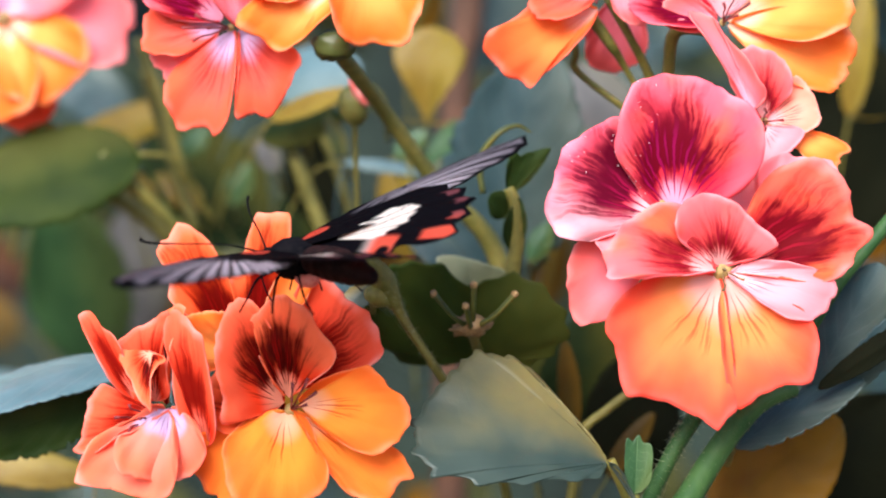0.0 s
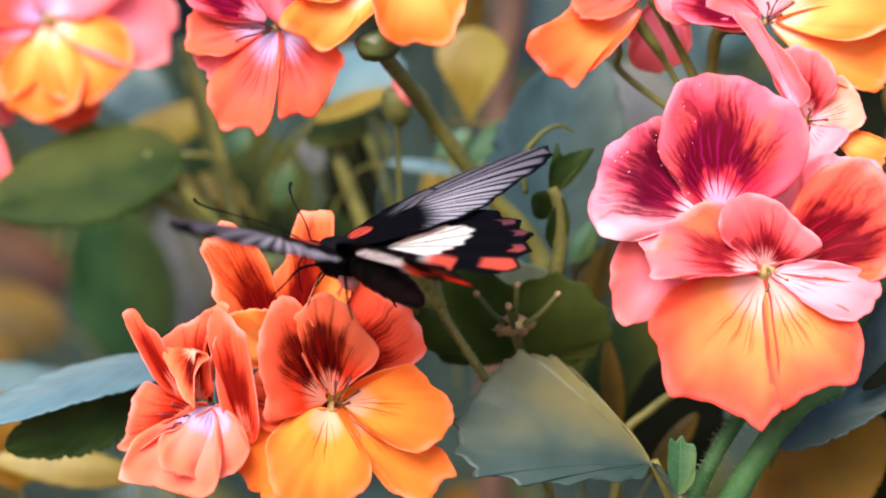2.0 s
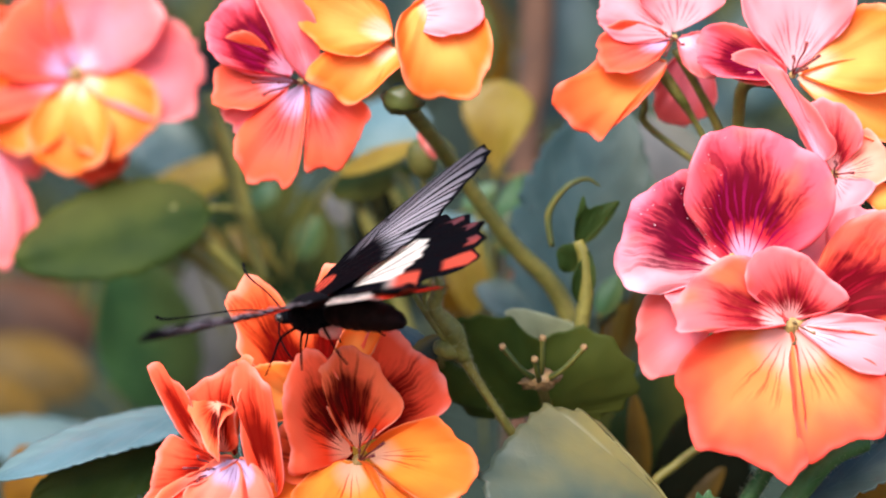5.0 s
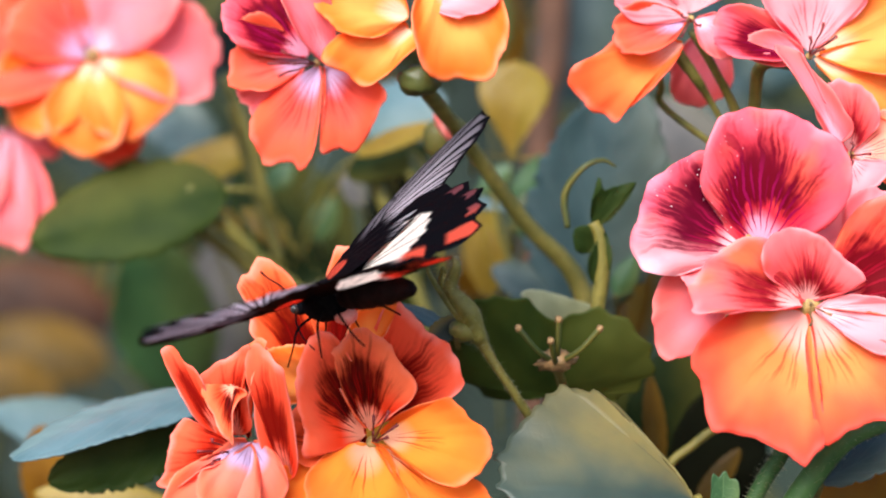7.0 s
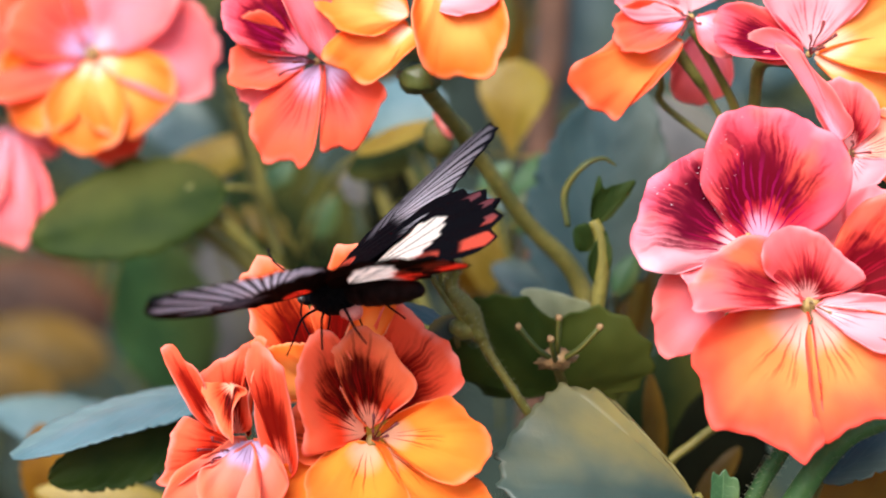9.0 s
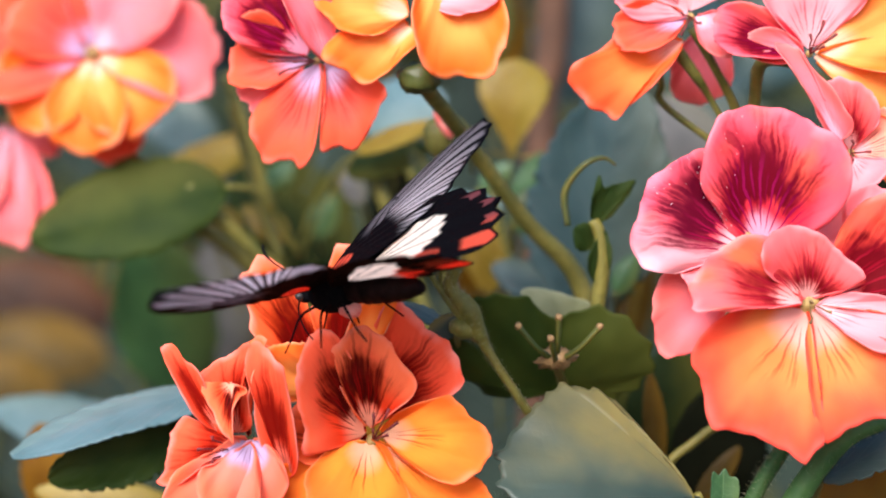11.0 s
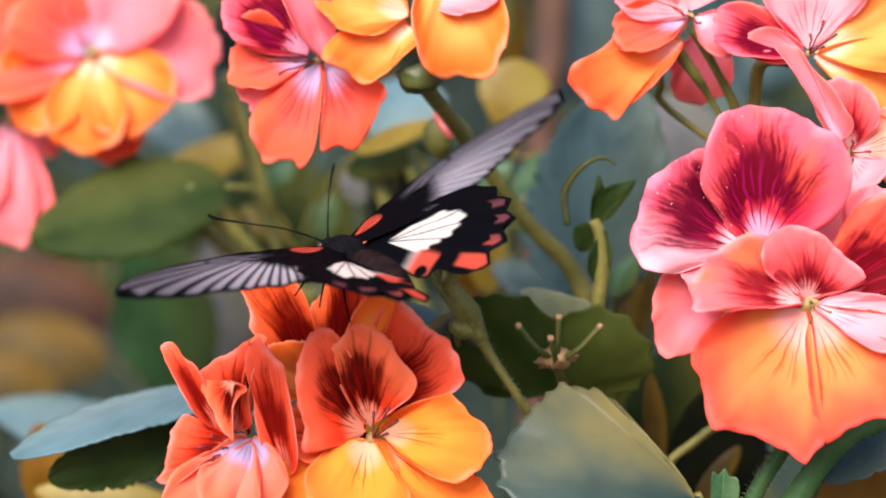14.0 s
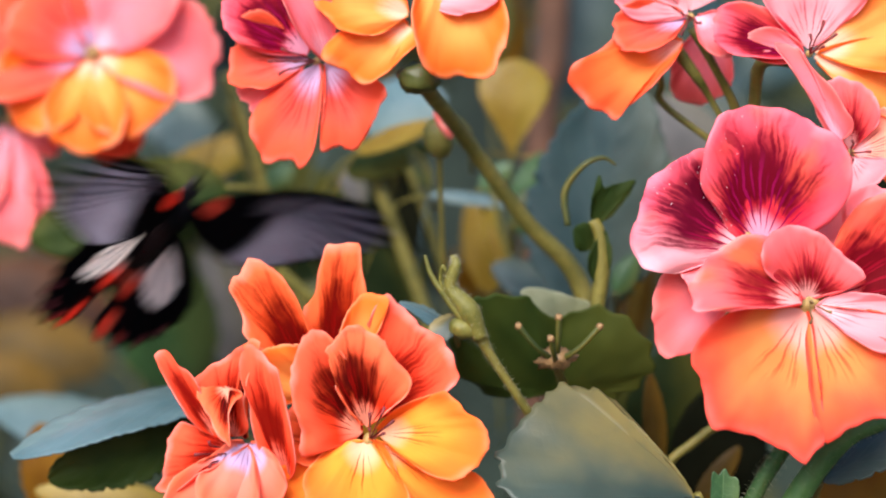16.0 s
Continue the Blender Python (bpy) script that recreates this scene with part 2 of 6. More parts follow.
RED, WINE, MAROON = (0.55, 0.02, 0.01), (0.22, 0.003, 0.002), (0.050, 0.0008, 0.0008)
M = {
    # vivid orange flowers, dark throats above, plain orange lips below
    "orange_upper": petal_material("orange_petal_upper", (0.24, 0.004, 0.002), (0.92, 0.066, 0.009), (0.96, 0.165, 0.050), (0.10, 0.001, 0.001), WINE, 0.95, 0.7, (0.98, 0.46, 0.38), 0.78, throat=(0.34, 0.80)),
    "orange_left": petal_material("orange_petal_left", (0.92, 0.34, 0.22), (0.93, 0.058, 0.016), (0.95, 0.135, 0.060), MAROON, WINE, 0.97, 0.9, (0.98, 0.46, 0.40), 0.76, middle=0.68),
    "orange_right": petal_material("orange_petal_right", (0.92, 0.36, 0.24), (0.93, 0.068, 0.018), (0.96, 0.180, 0.072), MAROON, WINE, 0.97, 0.9, (0.98, 0.48, 0.40), 0.78, middle=0.40),
    "orange_lower": petal_material("orange_petal_lower", (0.96, 0.52, 0.32), (0.97, 0.315, 0.038), (0.96, 0.185, 0.024), RED, (0.60, 0.03, 0.004), 0.0, 0.8, (0.98, 0.40, 0.24), rim_sheen_amount=0.4, warm=0.5, vein_spread=0.12, vein_reach=0.66),
    "orange_red": petal_material("orange_red_petal", (0.86, 0.22, 0.15), (0.92, 0.052, 0.016), (0.95, 0.125, 0.056), (0.17, 0.003, 0.002), WINE, 0.85, 0.7, (0.98, 0.48, 0.44), 0.74),
    "lilac_lip": petal_material("lilac_throat_petal", (0.52, 0.37, 0.57), (0.95, 0.23, 0.16), (0.95, 0.18, 0.095), WINE, (0.14, 0.01, 0.06), 0.0, 0.6, (0.97, 0.44, 0.38), throat=(0.30, 0.52), warm=0.4, vein_spread=0.3, vein_reach=0.5),
    "rose_upper": petal_material("rose_petal_upper", (0.88, 0.40, 0.56), (0.82, 0.032, 0.060), (0.92, 0.115, 0.160), (0.115, 0.001, 0.010), (0.26, 0.004, 0.06), 0.97, 0.9, (0.97, 0.40, 0.48), 0.84, warm=0.5, middle=0.42, throat=(0.10, 0.32)),
    "rose_side": petal_material("rose_petal_side", (0.96, 0.58, 0.62), (0.84, 0.045, 0.085), (0.91, 0.11, 0.17), (0.085, 0.001, 0.012), (0.26, 0.004, 0.04), 0.97, 0.9, (0.97, 0.44, 0.56), 0.92, warm=0.4, middle=0.64, flank=0.7),
    "rose_deep": petal_material("rose_petal_deep", (0.95, 0.52, 0.56), (0.87, 0.050, 0.045), (0.94, 0.130, 0.080), (0.12, 0.001, 0.006), (0.32, 0.005, 0.02), 0.97, 0.7, (0.97, 0.46, 0.46), 0.84, warm=0.7, middle=0.58),
    "rose_flush": petal_material("rose_petal_flushed", (0.94, 0.48, 0.46), (0.91, 0.085, 0.085), (0.93, 0.145, 0.155), (0.16, 0.002, 0.006), (0.38, 0.008, 0.03), 0.95, 0.6, (0.98, 0.54, 0.58), 0.66, warm=0.7, middle=0.56),
    "rose_pale": petal_material("rose_petal_pale", (0.92, 0.50, 0.54), (0.93, 0.35, 0.39), (0.93, 0.22, 0.25), RED, (0.46, 0.02, 0.06), 0.0, 0.75, (0.97, 0.52, 0.54), vein_reach=0.62),
    "salmon": petal_material("salmon_petal", (0.92, 0.44, 0.46), (0.95, 0.36, 0.26), (0.95, 0.30, 0.20), RED, (0.50, 0.015, 0.03), 0.0, 0.85, (0.98, 0.56, 0.50), warm=0.3),
    "rose_lower": petal_material("rose_petal_lower", (0.90, 0.42, 0.36), (0.93, 0.250, 0.072), (0.88, 0.074, 0.042), RED, (0.62, 0.022, 0.012), 0.0, 0.6, (0.95, 0.20, 0.17), warm=0.3, vein_spread=0.12, vein_reach=0.72, throat=(0.14, 0.44), ripe=(0.54, 1.0)),
    "coral": petal_material("coral_petal", (0.60, 0.40, 0.62), (0.92, 0.120, 0.085), (0.94, 0.110, 0.05), RED, (0.45, 0.010, 0.012), 0.25, 0.6, (0.96, 0.32, 0.26), throat=(0.18, 0.50), vein_spread=0.2),
    "pink": petal_material("pink_petal", (0.92, 0.52, 0.64), (0.93, 0.24, 0.29), (0.93, 0.16, 0.16), RED, (0.62, 0.04, 0.05), 0.0, 0.4, (0.98, 0.48, 0.46), vein_reach=0.6),
    "apricot": petal_material("apricot_petal", (0.98, 0.62, 0.44), (0.97, 0.345, 0.080), (0.96, 0.185, 0.022), RED, (0.78, 0.08, 0.01), 0.0, 0.3, (0.98, 0.54, 0.36), warm=0.3, vein_reach=0.5),
    "flame": petal_material("flame_petal", (0.97, 0.52, 0.40), (0.96, 0.225, 0.050), (0.94, 0.105, 0.03), RED, (0.72, 0.05, 0.01), 0.0, 0.35, (0.98, 0.44, 0.36), vein_reach=0.5),
    "leaf": leaf_material("leaf_green", (0.024, 0.041, 0.033), (0.050, 0.069, 0.053), (0.20, 0.150, 0.040), 0.85, vein=(0.10, 0.12, 0.085), vein_amount=0.10, ribs=0.0),
    "leaf_rib": plain_material("leaf_rib_pale", (0.016, 0.023, 0.017), (0.032, 0.040, 0.026), 300.0),
    # Shaded copy of the leaf green: the shade is put into its colour.
    "leaf_deep_shade": leaf_material("leaf_deep_shade_green", (0.0105, 0.022, 0.0030), (0.031, 0.045, 0.0060), (0.08, 0.070, 0.01), 0.4, vein=(0.045, 0.06, 0.018), rough=0.65, vein_amount=0.25, thin=0.1, gloss=0.1, ribs=0.0),
    # Bed's deep shade put into the colour, since open light reaches these leaves.
    "leaf_dark_shade": leaf_material("leaf_dark_shade_green", (0.0045, 0.0105, 0.0020), (0.0115, 0.0185, 0.0035), yellow_amount=0.1, vein=(0.03, 0.04, 0.012), rough=0.7, vein_amount=0.2, thin=0.08, gloss=0.08),
    # Near-black for shaded gaps, put into leaf shapes; also one thin blackish leaf.
    "leaf_black_and_gap": leaf_material("leaf_blackish_and_gap_shade", (0.0030, 0.0036, 0.0012), (0.0065, 0.0065, 0.0022), vein=(0.008, 0.010, 0.004), rough=0.8, vein_amount=0.2, thin=0.03, gloss=0.05),
    "leaf_mid": leaf_material("leaf_mid_green", (0.022, 0.066, 0.022), (0.050, 0.112, 0.036), yellow_amount=0.15),
    # Mid-dark copy of the leaf green with shade mixed into the colour.
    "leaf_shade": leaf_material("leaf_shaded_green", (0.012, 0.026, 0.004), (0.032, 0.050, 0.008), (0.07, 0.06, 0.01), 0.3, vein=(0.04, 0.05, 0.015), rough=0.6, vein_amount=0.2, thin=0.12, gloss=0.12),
    "leaf_grey": leaf_material("leaf_grey_lilac", (0.085, 0.080, 0.078), (0.14, 0.13, 0.125), yellow_amount=0.1, vein_amount=0.0, gloss=0.1),
    "sepal": leaf_material("sepal_green", (0.028, 0.040, 0.008), (0.075, 0.080, 0.016), (0.17, 0.13, 0.02), 0.6, vein_amount=0.1),
    "leaf_blue": leaf_material("leaf_blue_green", (0.016, 0.038, 0.042), (0.042, 0.074, 0.079), yellow_amount=0.08, vein=(0.12, 0.16, 0.14), vein_amount=0.15),
    # Pale blue puts the sky's sheen on leaves into their colour.
    "leaf_pale_sheen": leaf_material("leaf_pale_sky_sheen", (0.062, 0.118, 0.130), (0.110, 0.175, 0.195), yellow_amount=0.08, vein=(0.20, 0.26, 0.26)),
    "leaf_brown": leaf_material("leaf_dry_brown", (0.024, 0.0085, 0.0045), (0.044, 0.016, 0.008), (0.12, 0.040, 0.01), 0.4, vein=(0.05, 0.03, 0.02), vein_amount=0.0, gloss=0.1),
    "leaf_rust": leaf_material("leaf_rusty", (0.040, 0.022, 0.003), (0.095, 0.050, 0.006), (0.16, 0.08, 0.006), 0.4, vein_amount=0.1, gloss=0.1),
    "leaf_rim": leaf_material("leaf_rim_pale", (0.15, 0.165, 0.10), (0.27, 0.27, 0.18), yellow_amount=0.2, vein_amount=0.1),
    "leaf_yellow": leaf_material("leaf_yellow", (0.18, 0.105, 0.006), (0.27, 0.17, 0.014), yellow_amount=0.3, vein=(0.30, 0.25, 0.06), thin=0.35),
    "leaf_amber": leaf_material("leaf_amber", (0.11, 0.042, 0.003), (0.22, 0.095, 0.006), (0.22, 0.105, 0.008), 0.4, vein=(0.14, 0.08, 0.01), thin=0.3, gloss=0.1),
    "leaf_far": leaf_material("leaf_far", (0.0085, 0.0195, 0.0125), (0.0230, 0.0400, 0.0270), yellow_amount=0.3),
    "stem": plain_material("stem_olive", (0.085, 0.078, 0.012), (0.185, 0.150, 0.028), 90.0, thin=0.1),
    "stem_green": plain_material("stem_green", (0.018, 0.058, 0.014), (0.052, 0.105, 0.028), 90.0, thin=0.05, specular=0.2),
    "bud": plain_material("bud_green", (0.072, 0.074, 0.010), (0.175, 0.155, 0.030), 160.0, thin=0.15),
    "hair": plain_material("hair_pale", (0.30, 0.28, 0.16), (0.45, 0.42, 0.28), 300.0, thin=0.3),
    "throat": plain_material("throat_cream", (0.20, 0.12, 0.03), (0.40, 0.26, 0.09), 500.0),
    "stamen": plain_material("stamen_dark_red", (0.10, 0.008, 0.01), (0.22, 0.02, 0.02), 300.0),
    "pistil": plain_material("pistil_buff", (0.075, 0.040, 0.014), (0.26, 0.15, 0.06), 300.0),
    "pollen": plain_material("pollen_pale", (0.70, 0.58, 0.62), (0.85, 0.76, 0.78), 500.0),
    "wood": plain_material("stake_wood", (0.05, 0.020, 0.010), (0.11, 0.045, 0.022), 60.0, 0.8),
    "soil": plain_material("soil", (0.03, 0.02, 0.012), (0.09, 0.06, 0.04), 12.0, 0.9),
    "hedge": plain_material("hedge_backdrop", (0.006, 0.012, 0.009), (0.025, 0.04, 0.028), 6.0, 0.9),
    "body": plain_material("butterfly_black", (0.002, 0.002, 0.003), (0.006, 0.005, 0.006), 900.0, 0.85, specular=0.03),
    "abdomen": plain_material("butterfly_abdomen", (0.004, 0.002, 0.002), (0.013, 0.005, 0.005), 500.0, 0.7, specular=0.06),
    "eye": plain_material("butterfly_eye", (0.01, 0.008, 0.008), (0.03, 0.02, 0.02), 900.0, 0.15),
    "blush": plain_material("collar_red", (0.70, 0.10, 0.08), (0.85, 0.30, 0.26), 500.0, 0.6),
    "wing": wing_material("butterfly_wing"),
}


# ---- building helpers ----
BASE_Z = 0.6


def cm(p):
    """Centimetres from the middle of the bouquet to metres in the place."""
    return Vector((p[0] / 100, p[1] / 100, BASE_Z + p[2] / 100))


def thing(name, at, label, category, group="", kind=""):
    ob = new(name)
    ob.location = at
    ob.empty_display_size = 0.01
    return tagged(ob, label, category, group, kind)


def origin(ob):
    total = Vector((0, 0, 0))
    while ob:
        total += ob.location
        ob = ob.parent
    return total


def mesh_of(name, verts, faces, uvs=None, smooth=True):
    me = bpy.data.meshes.new(name)
    me.from_pydata([tuple(v) for v in verts], [], faces)
    if uvs is not None:
        layer = me.uv_layers.new(name="UVMap")
        index = np.empty(len(me.loops), dtype=np.int32)
        me.loops.foreach_get("vertex_index", index)
        layer.data.foreach_set("uv", np.asarray(uvs, dtype=np.float32)[index].ravel())
    me.polygons.foreach_set("use_smooth", [smooth] * len(me.polygons))
    me.update()
    return me


def part(name, me, material, parent, label="", m=None):
    """One mesh object under a thing or a part; m is its pose in the place."""
    if isinstance(me, bmesh.types.BMesh):
        bm, me = me, bpy.data.meshes.new(name)
        for f in bm.faces:
            f.smooth = True
        bm.to_mesh(me)
        bm.free()
    ob = new(name, me)
    if not me.materials:
        me.materials.append(material)
    ob.parent = parent
    m = m if m is not None else Matrix.Identity(4)
    ob.matrix_basis = Matrix.Translation(-origin(parent)) @ m if parent else m
    return tagged(ob, label)


def sheet(rows, uvs, thickness):
    """A thin closed sheet from a grid of points (rows x columns x 3)."""
    nu, nv = rows.shape[:2]
    down = np.gradient(rows, axis=0)
    side = np.gradient(rows, axis=1)
    nrm = np.cross(side, down)
    size = np.linalg.norm(nrm, axis=2, keepdims=True)
    nrm = np.where(size > 1e-12, nrm / np.maximum(size, 1e-12), (0, 0, 1))
    top, low = rows, rows - nrm * thickness
    verts = np.concatenate([top.reshape(-1, 3), low.reshape(-1, 3)])
    k = nu * nv
    faces = []
    for i in range(nu - 1):
        for j in range(nv - 1):
            a = i * nv + j
            faces.append((a, a + 1, a + nv + 1, a + nv))
            faces.append((k + a, k + a + nv, k + a + nv + 1, k + a + 1))
    ring = [j for j in range(nv)] + [i * nv + nv - 1 for i in range(1, nu)] + [(nu - 1) * nv + j for j in range(nv - 2, -1, -1)] + [i * nv for i in range(nu - 2, 0, -1)]
    for a, b in zip(ring, ring[1:] + ring[:1]):
        faces.append((b, a, k + a, k + b))
    return verts, faces, np.concatenate([uvs.reshape(-1, 2)] * 2)


def frame_of(base, tip, facing):
    along = (tip - base).normalized()
    up = Vector(facing)
    up = (up - along * up.dot(along)).normalized()
    across = along.cross(up)
    return Matrix.Translation(base) @ Matrix((across, along, up)).transposed().to_4x4()


def spine(nu, bend, curl, start=0.62):
    s = np.linspace(0, 1, nu)
    theta = bend * (0.5 - s) - curl * np.clip((s - start) / (1 - start), 0, 1) ** 1.5
    ds = 1 / (nu - 1)
    y = np.concatenate([[0], np.cumsum(np.cos(theta[:-1]) * ds)])
    z = np.concatenate([[0], np.cumsum(np.sin(theta[:-1]) * ds)])
    return s, y, z, theta


def petal_outline(v, width, length, heart, square):
    """The rim of a petal for v from -1 to 1: down one side, round the tip, up the other."""
    turn = v * radians(158)
    low = max(0.0, (abs(v) * 158 - 90) / 68)
    x = 0.5 * width * math.copysign(abs(math.sin(turn)) ** square, v) * (1 - 0.72 * low ** 1.3)
    c = math.cos(turn)
    y = heart + (1 - heart) * max(c, 0.0) ** (0.5 + 0.5 * square) if c > 0 else heart * (1 + c)
    return x, y * length


def smooth_line(points, per=8):
    """Points along a smooth line through the given ones."""
    p = [Vector(q) for q in points]
    p = [p[0] * 2 - p[1]] + p + [p[-1] * 2 - p[-2]]
    out = []
    for a, b, c, d in zip(p, p[1:], p[2:], p[3:]):
        for k in range(per):
            t = k / per
            out.append(0.5 * ((2 * b) + (c - a) * t + (2 * a - 5 * b + 4 * c - d) * t * t + (3 * b - a - 3 * c + d) * t ** 3))
    return out + [p[-2]]


def outline_of(shape):
    """A rounded rim through a petal's own points (across, along, in lengths), from the throat round the tip and back."""
    loop = smooth_line([(0, 0, 0)] + [(p[0], p[1], 0) for p in shape] + [(0, 0, 0)], 6)[1:-1]
    far = np.concatenate([[0], np.cumsum([(q - p).length for p, q in zip(loop, loop[1:])])])
    way = 2 * far / far[-1] - 1
    return way, [p.x for p in loop], [p.y for p in loop]


def petal_mesh(length, width, cup, bend, curl, ruffle, seed, heart, ragged, square, shape=()):
    nu, nv = (24, 61) if not shape else (26, 89)
    grid = np.linspace(0, 1, 40)
    s0, ys, zs, theta = spine(40, bend, curl)
    rim = outline_of(shape) if shape else None
    pts = np.zeros((nu, nv, 3))
    uvs = np.zeros((nu, nv, 2))
    for j in range(nv):
        v = 2 * j / (nv - 1) - 1
        if rim:
            ex, ey = float(np.interp(v, rim[0], rim[1])) * length, float(np.interp(v, rim[0], rim[2])) * length
        else:
            ex, ey = petal_outline(v, width, length, heart, square)
        lobes = noise.noise(Vector((seed + 31, v * 2.6, 0.5)))
        teeth = noise.noise(Vector((seed + 57, v * 9.0, 1.5)))
        nicks = noise.noise(Vector((seed + 91, v * 24.0, 2.5)))
        grow = 1 + ragged * (1.5 * lobes + 0.9 * teeth - 0.8 * max(0.0, teeth - 0.15) + 0.6 * nicks)
        for i in range(nu):
            s = (i / (nu - 1)) ** 0.85
            k = s * (1 + (grow - 1) * s ** 2.5)
            x, y = ex * k, ey * k
            a = min(max(y / length, 0.0), 1.15)
            wave = noise.noise(Vector((seed, v * 2.4, s * 1.6)))
            fine = noise.noise(Vector((seed + 7, v * 8.0, s * 2.2)))
            q = x / (0.5 * width)
            fold = math.sin(v * 7.5 + seed) * (0.5 + 0.5 * noise.noise(Vector((seed + 3, v * 1.2, 0.2))))
            lift = cup * 0.5 * width * min(q * q, 1.3) + ruffle * width * (wave * 1.25 + 0.30 * fold + fine * 0.5 * s) * s ** 1.4
            lift -= 0.035 * width * math.exp(-(q * 6) ** 2) * (1 - a)
            bent_y = float(np.interp(a, grid, ys)) * length + max(a - 1, 0) * length + min(y, 0.0)
            bent_z = float(np.interp(a, grid, zs)) * length
            th = float(np.interp(a, grid, theta))
            squeeze = 1 if rim else 1 - 0.18 * abs(cup) * q * q
            pts[i, j] = (x * squeeze, bent_y - lift * math.sin(th), bent_z + lift * math.cos(th))
            uvs[i, j] = (0.5 + 0.5 * v, s)
    return sheet(pts, uvs, 0.0002)


petal_count = 0


def petal(flower, base, tip, width, material, cup=0.3, bend=0.5, curl=0.2, ruffle=0.10, facing=(0, -1, 0.25), heart=0.58, ragged=0.06, square=0.85, shape=()):
    global petal_count
    petal_count += 1
    base, tip = cm(base), cm(tip)
    verts, faces, uvs = petal_mesh((tip - base).length, width / 100, cup, bend, curl, ruffle, petal_count * 3.7, heart, ragged, square, shape)
    return part("petal", mesh_of("petal", verts, faces, uvs), M[material], flower, "", frame_of(base, tip, facing))


def tube_mesh(points, radii, sides=10, per=8, lumps=0.04):
    line = smooth_line(points, per)
    rad = np.interp(np.linspace(0, 1, len(line)), np.linspace(0, 1, len(radii)), radii)
    verts, faces, uvs = [], [], []
    ref = Vector((0.3, 0.2, 0.93))
    for i, p in enumerate(line):
        way = (line[min(i + 1, len(line) - 1)] - line[max(i - 1, 0)]).normalized()
        side = way.cross(ref)
        side = side.normalized() if side.length > 1e-6 else Vector((1, 0, 0))
        up = side.cross(way)
        for j in range(sides):
            a = 2 * math.pi * j / sides
            r = rad[i] * (1 + lumps * noise.noise(Vector((i * 0.7, j * 1.3, p.x * 300))))
            verts.append(p + (side * math.cos(a) + up * math.sin(a)) * r)
            uvs.append((j / sides, i / len(line)))
    for i in range(len(line) - 1):
        for j in range(sides):
            a, b = i * sides + j, i * sides + (j + 1) % sides
            faces.append((a, b, b + sides, a + sides))
    faces.append(tuple(range(sides - 1, -1, -1)))
    faces.append(tuple(range(len(verts) - sides, len(verts))))
    return verts, faces, uvs


def tube(name, points, radii, material, parent, label="", sides=10, per=8):
    line = [cm(p) for p in points]
    verts, faces, uvs = tube_mesh(line, [r / 100 for r in radii], sides, per)
    return part(name, mesh_of(name, verts, faces, uvs), M[material], parent, label)


def ball(name, at, size, material, parent, label="", turn=(0, 0, 0), lumps=0.05):
    bm = bmesh.new()
    bmesh.ops.create_uvsphere(bm, u_segments=18, v_segments=12, radius=1)
    for vert in bm.verts:
        k = 1 + lumps * noise.noise(vert.co * 2.3 + Vector(at))
        vert.co = Vector((vert.co.x * size[0], vert.co.y * size[1], vert.co.z * size[2])) * (k / 100)
    return part(name, bm, M[material], parent, label, Matrix.Translation(cm(at)) @ pose(0, 0, 0, *turn))


def flower_head(at, label):
    return thing("geranium_flower_head", cm(at), label, "flower", "geranium flower heads")


def flower(head, at, label="", stamens=5, facing=(0, -1, -0.1), size=0.22, lean=(0, 0), dark="stamen"):
    """The throat of one flower, with its stamens; the petals are added to it."""
    bm = bmesh.new()
    bmesh.ops.create_uvsphere(bm, u_segments=14, v_segments=8, radius=size * 0.6 / 100)
    for vert in bm.verts:
        vert.co.z *= 0.7
        vert.co *= 1 + 0.15 * noise.noise(vert.co * 900)
    turn = Vector(facing).to_track_quat("Z", "Y").to_matrix().to_4x4()
    ob = part("flower", bm, M["throat"], head, label, Matrix.Translation(cm(at)) @ turn)
    ob.matrix_basis = Matrix.Translation(cm(at) - origin(head))
    ob.data.transform(turn)
    way = Vector(facing).normalized()
    rnd = random.Random(int(at[0] * 100) + 17)
    for k in range(stamens):
        a = 2 * math.pi * k / max(stamens, 1)
        out = Vector((math.cos(a) * 0.16 + lean[0], 0, math.sin(a) * 0.16 + lean[1]))
        p0 = Vector(at) + way * 0.05
        p2 = Vector(at) + way * (0.55 + 0.2 * rnd.random()) + out
        p1 = (p0 + p2) / 2 + out * 0.2
        tube("stamen", [p0, p1, p2, p2 + out * 0.5], [0.018, 0.016, 0.02, 0.035], dark, ob, sides=6, per=4)
    return ob


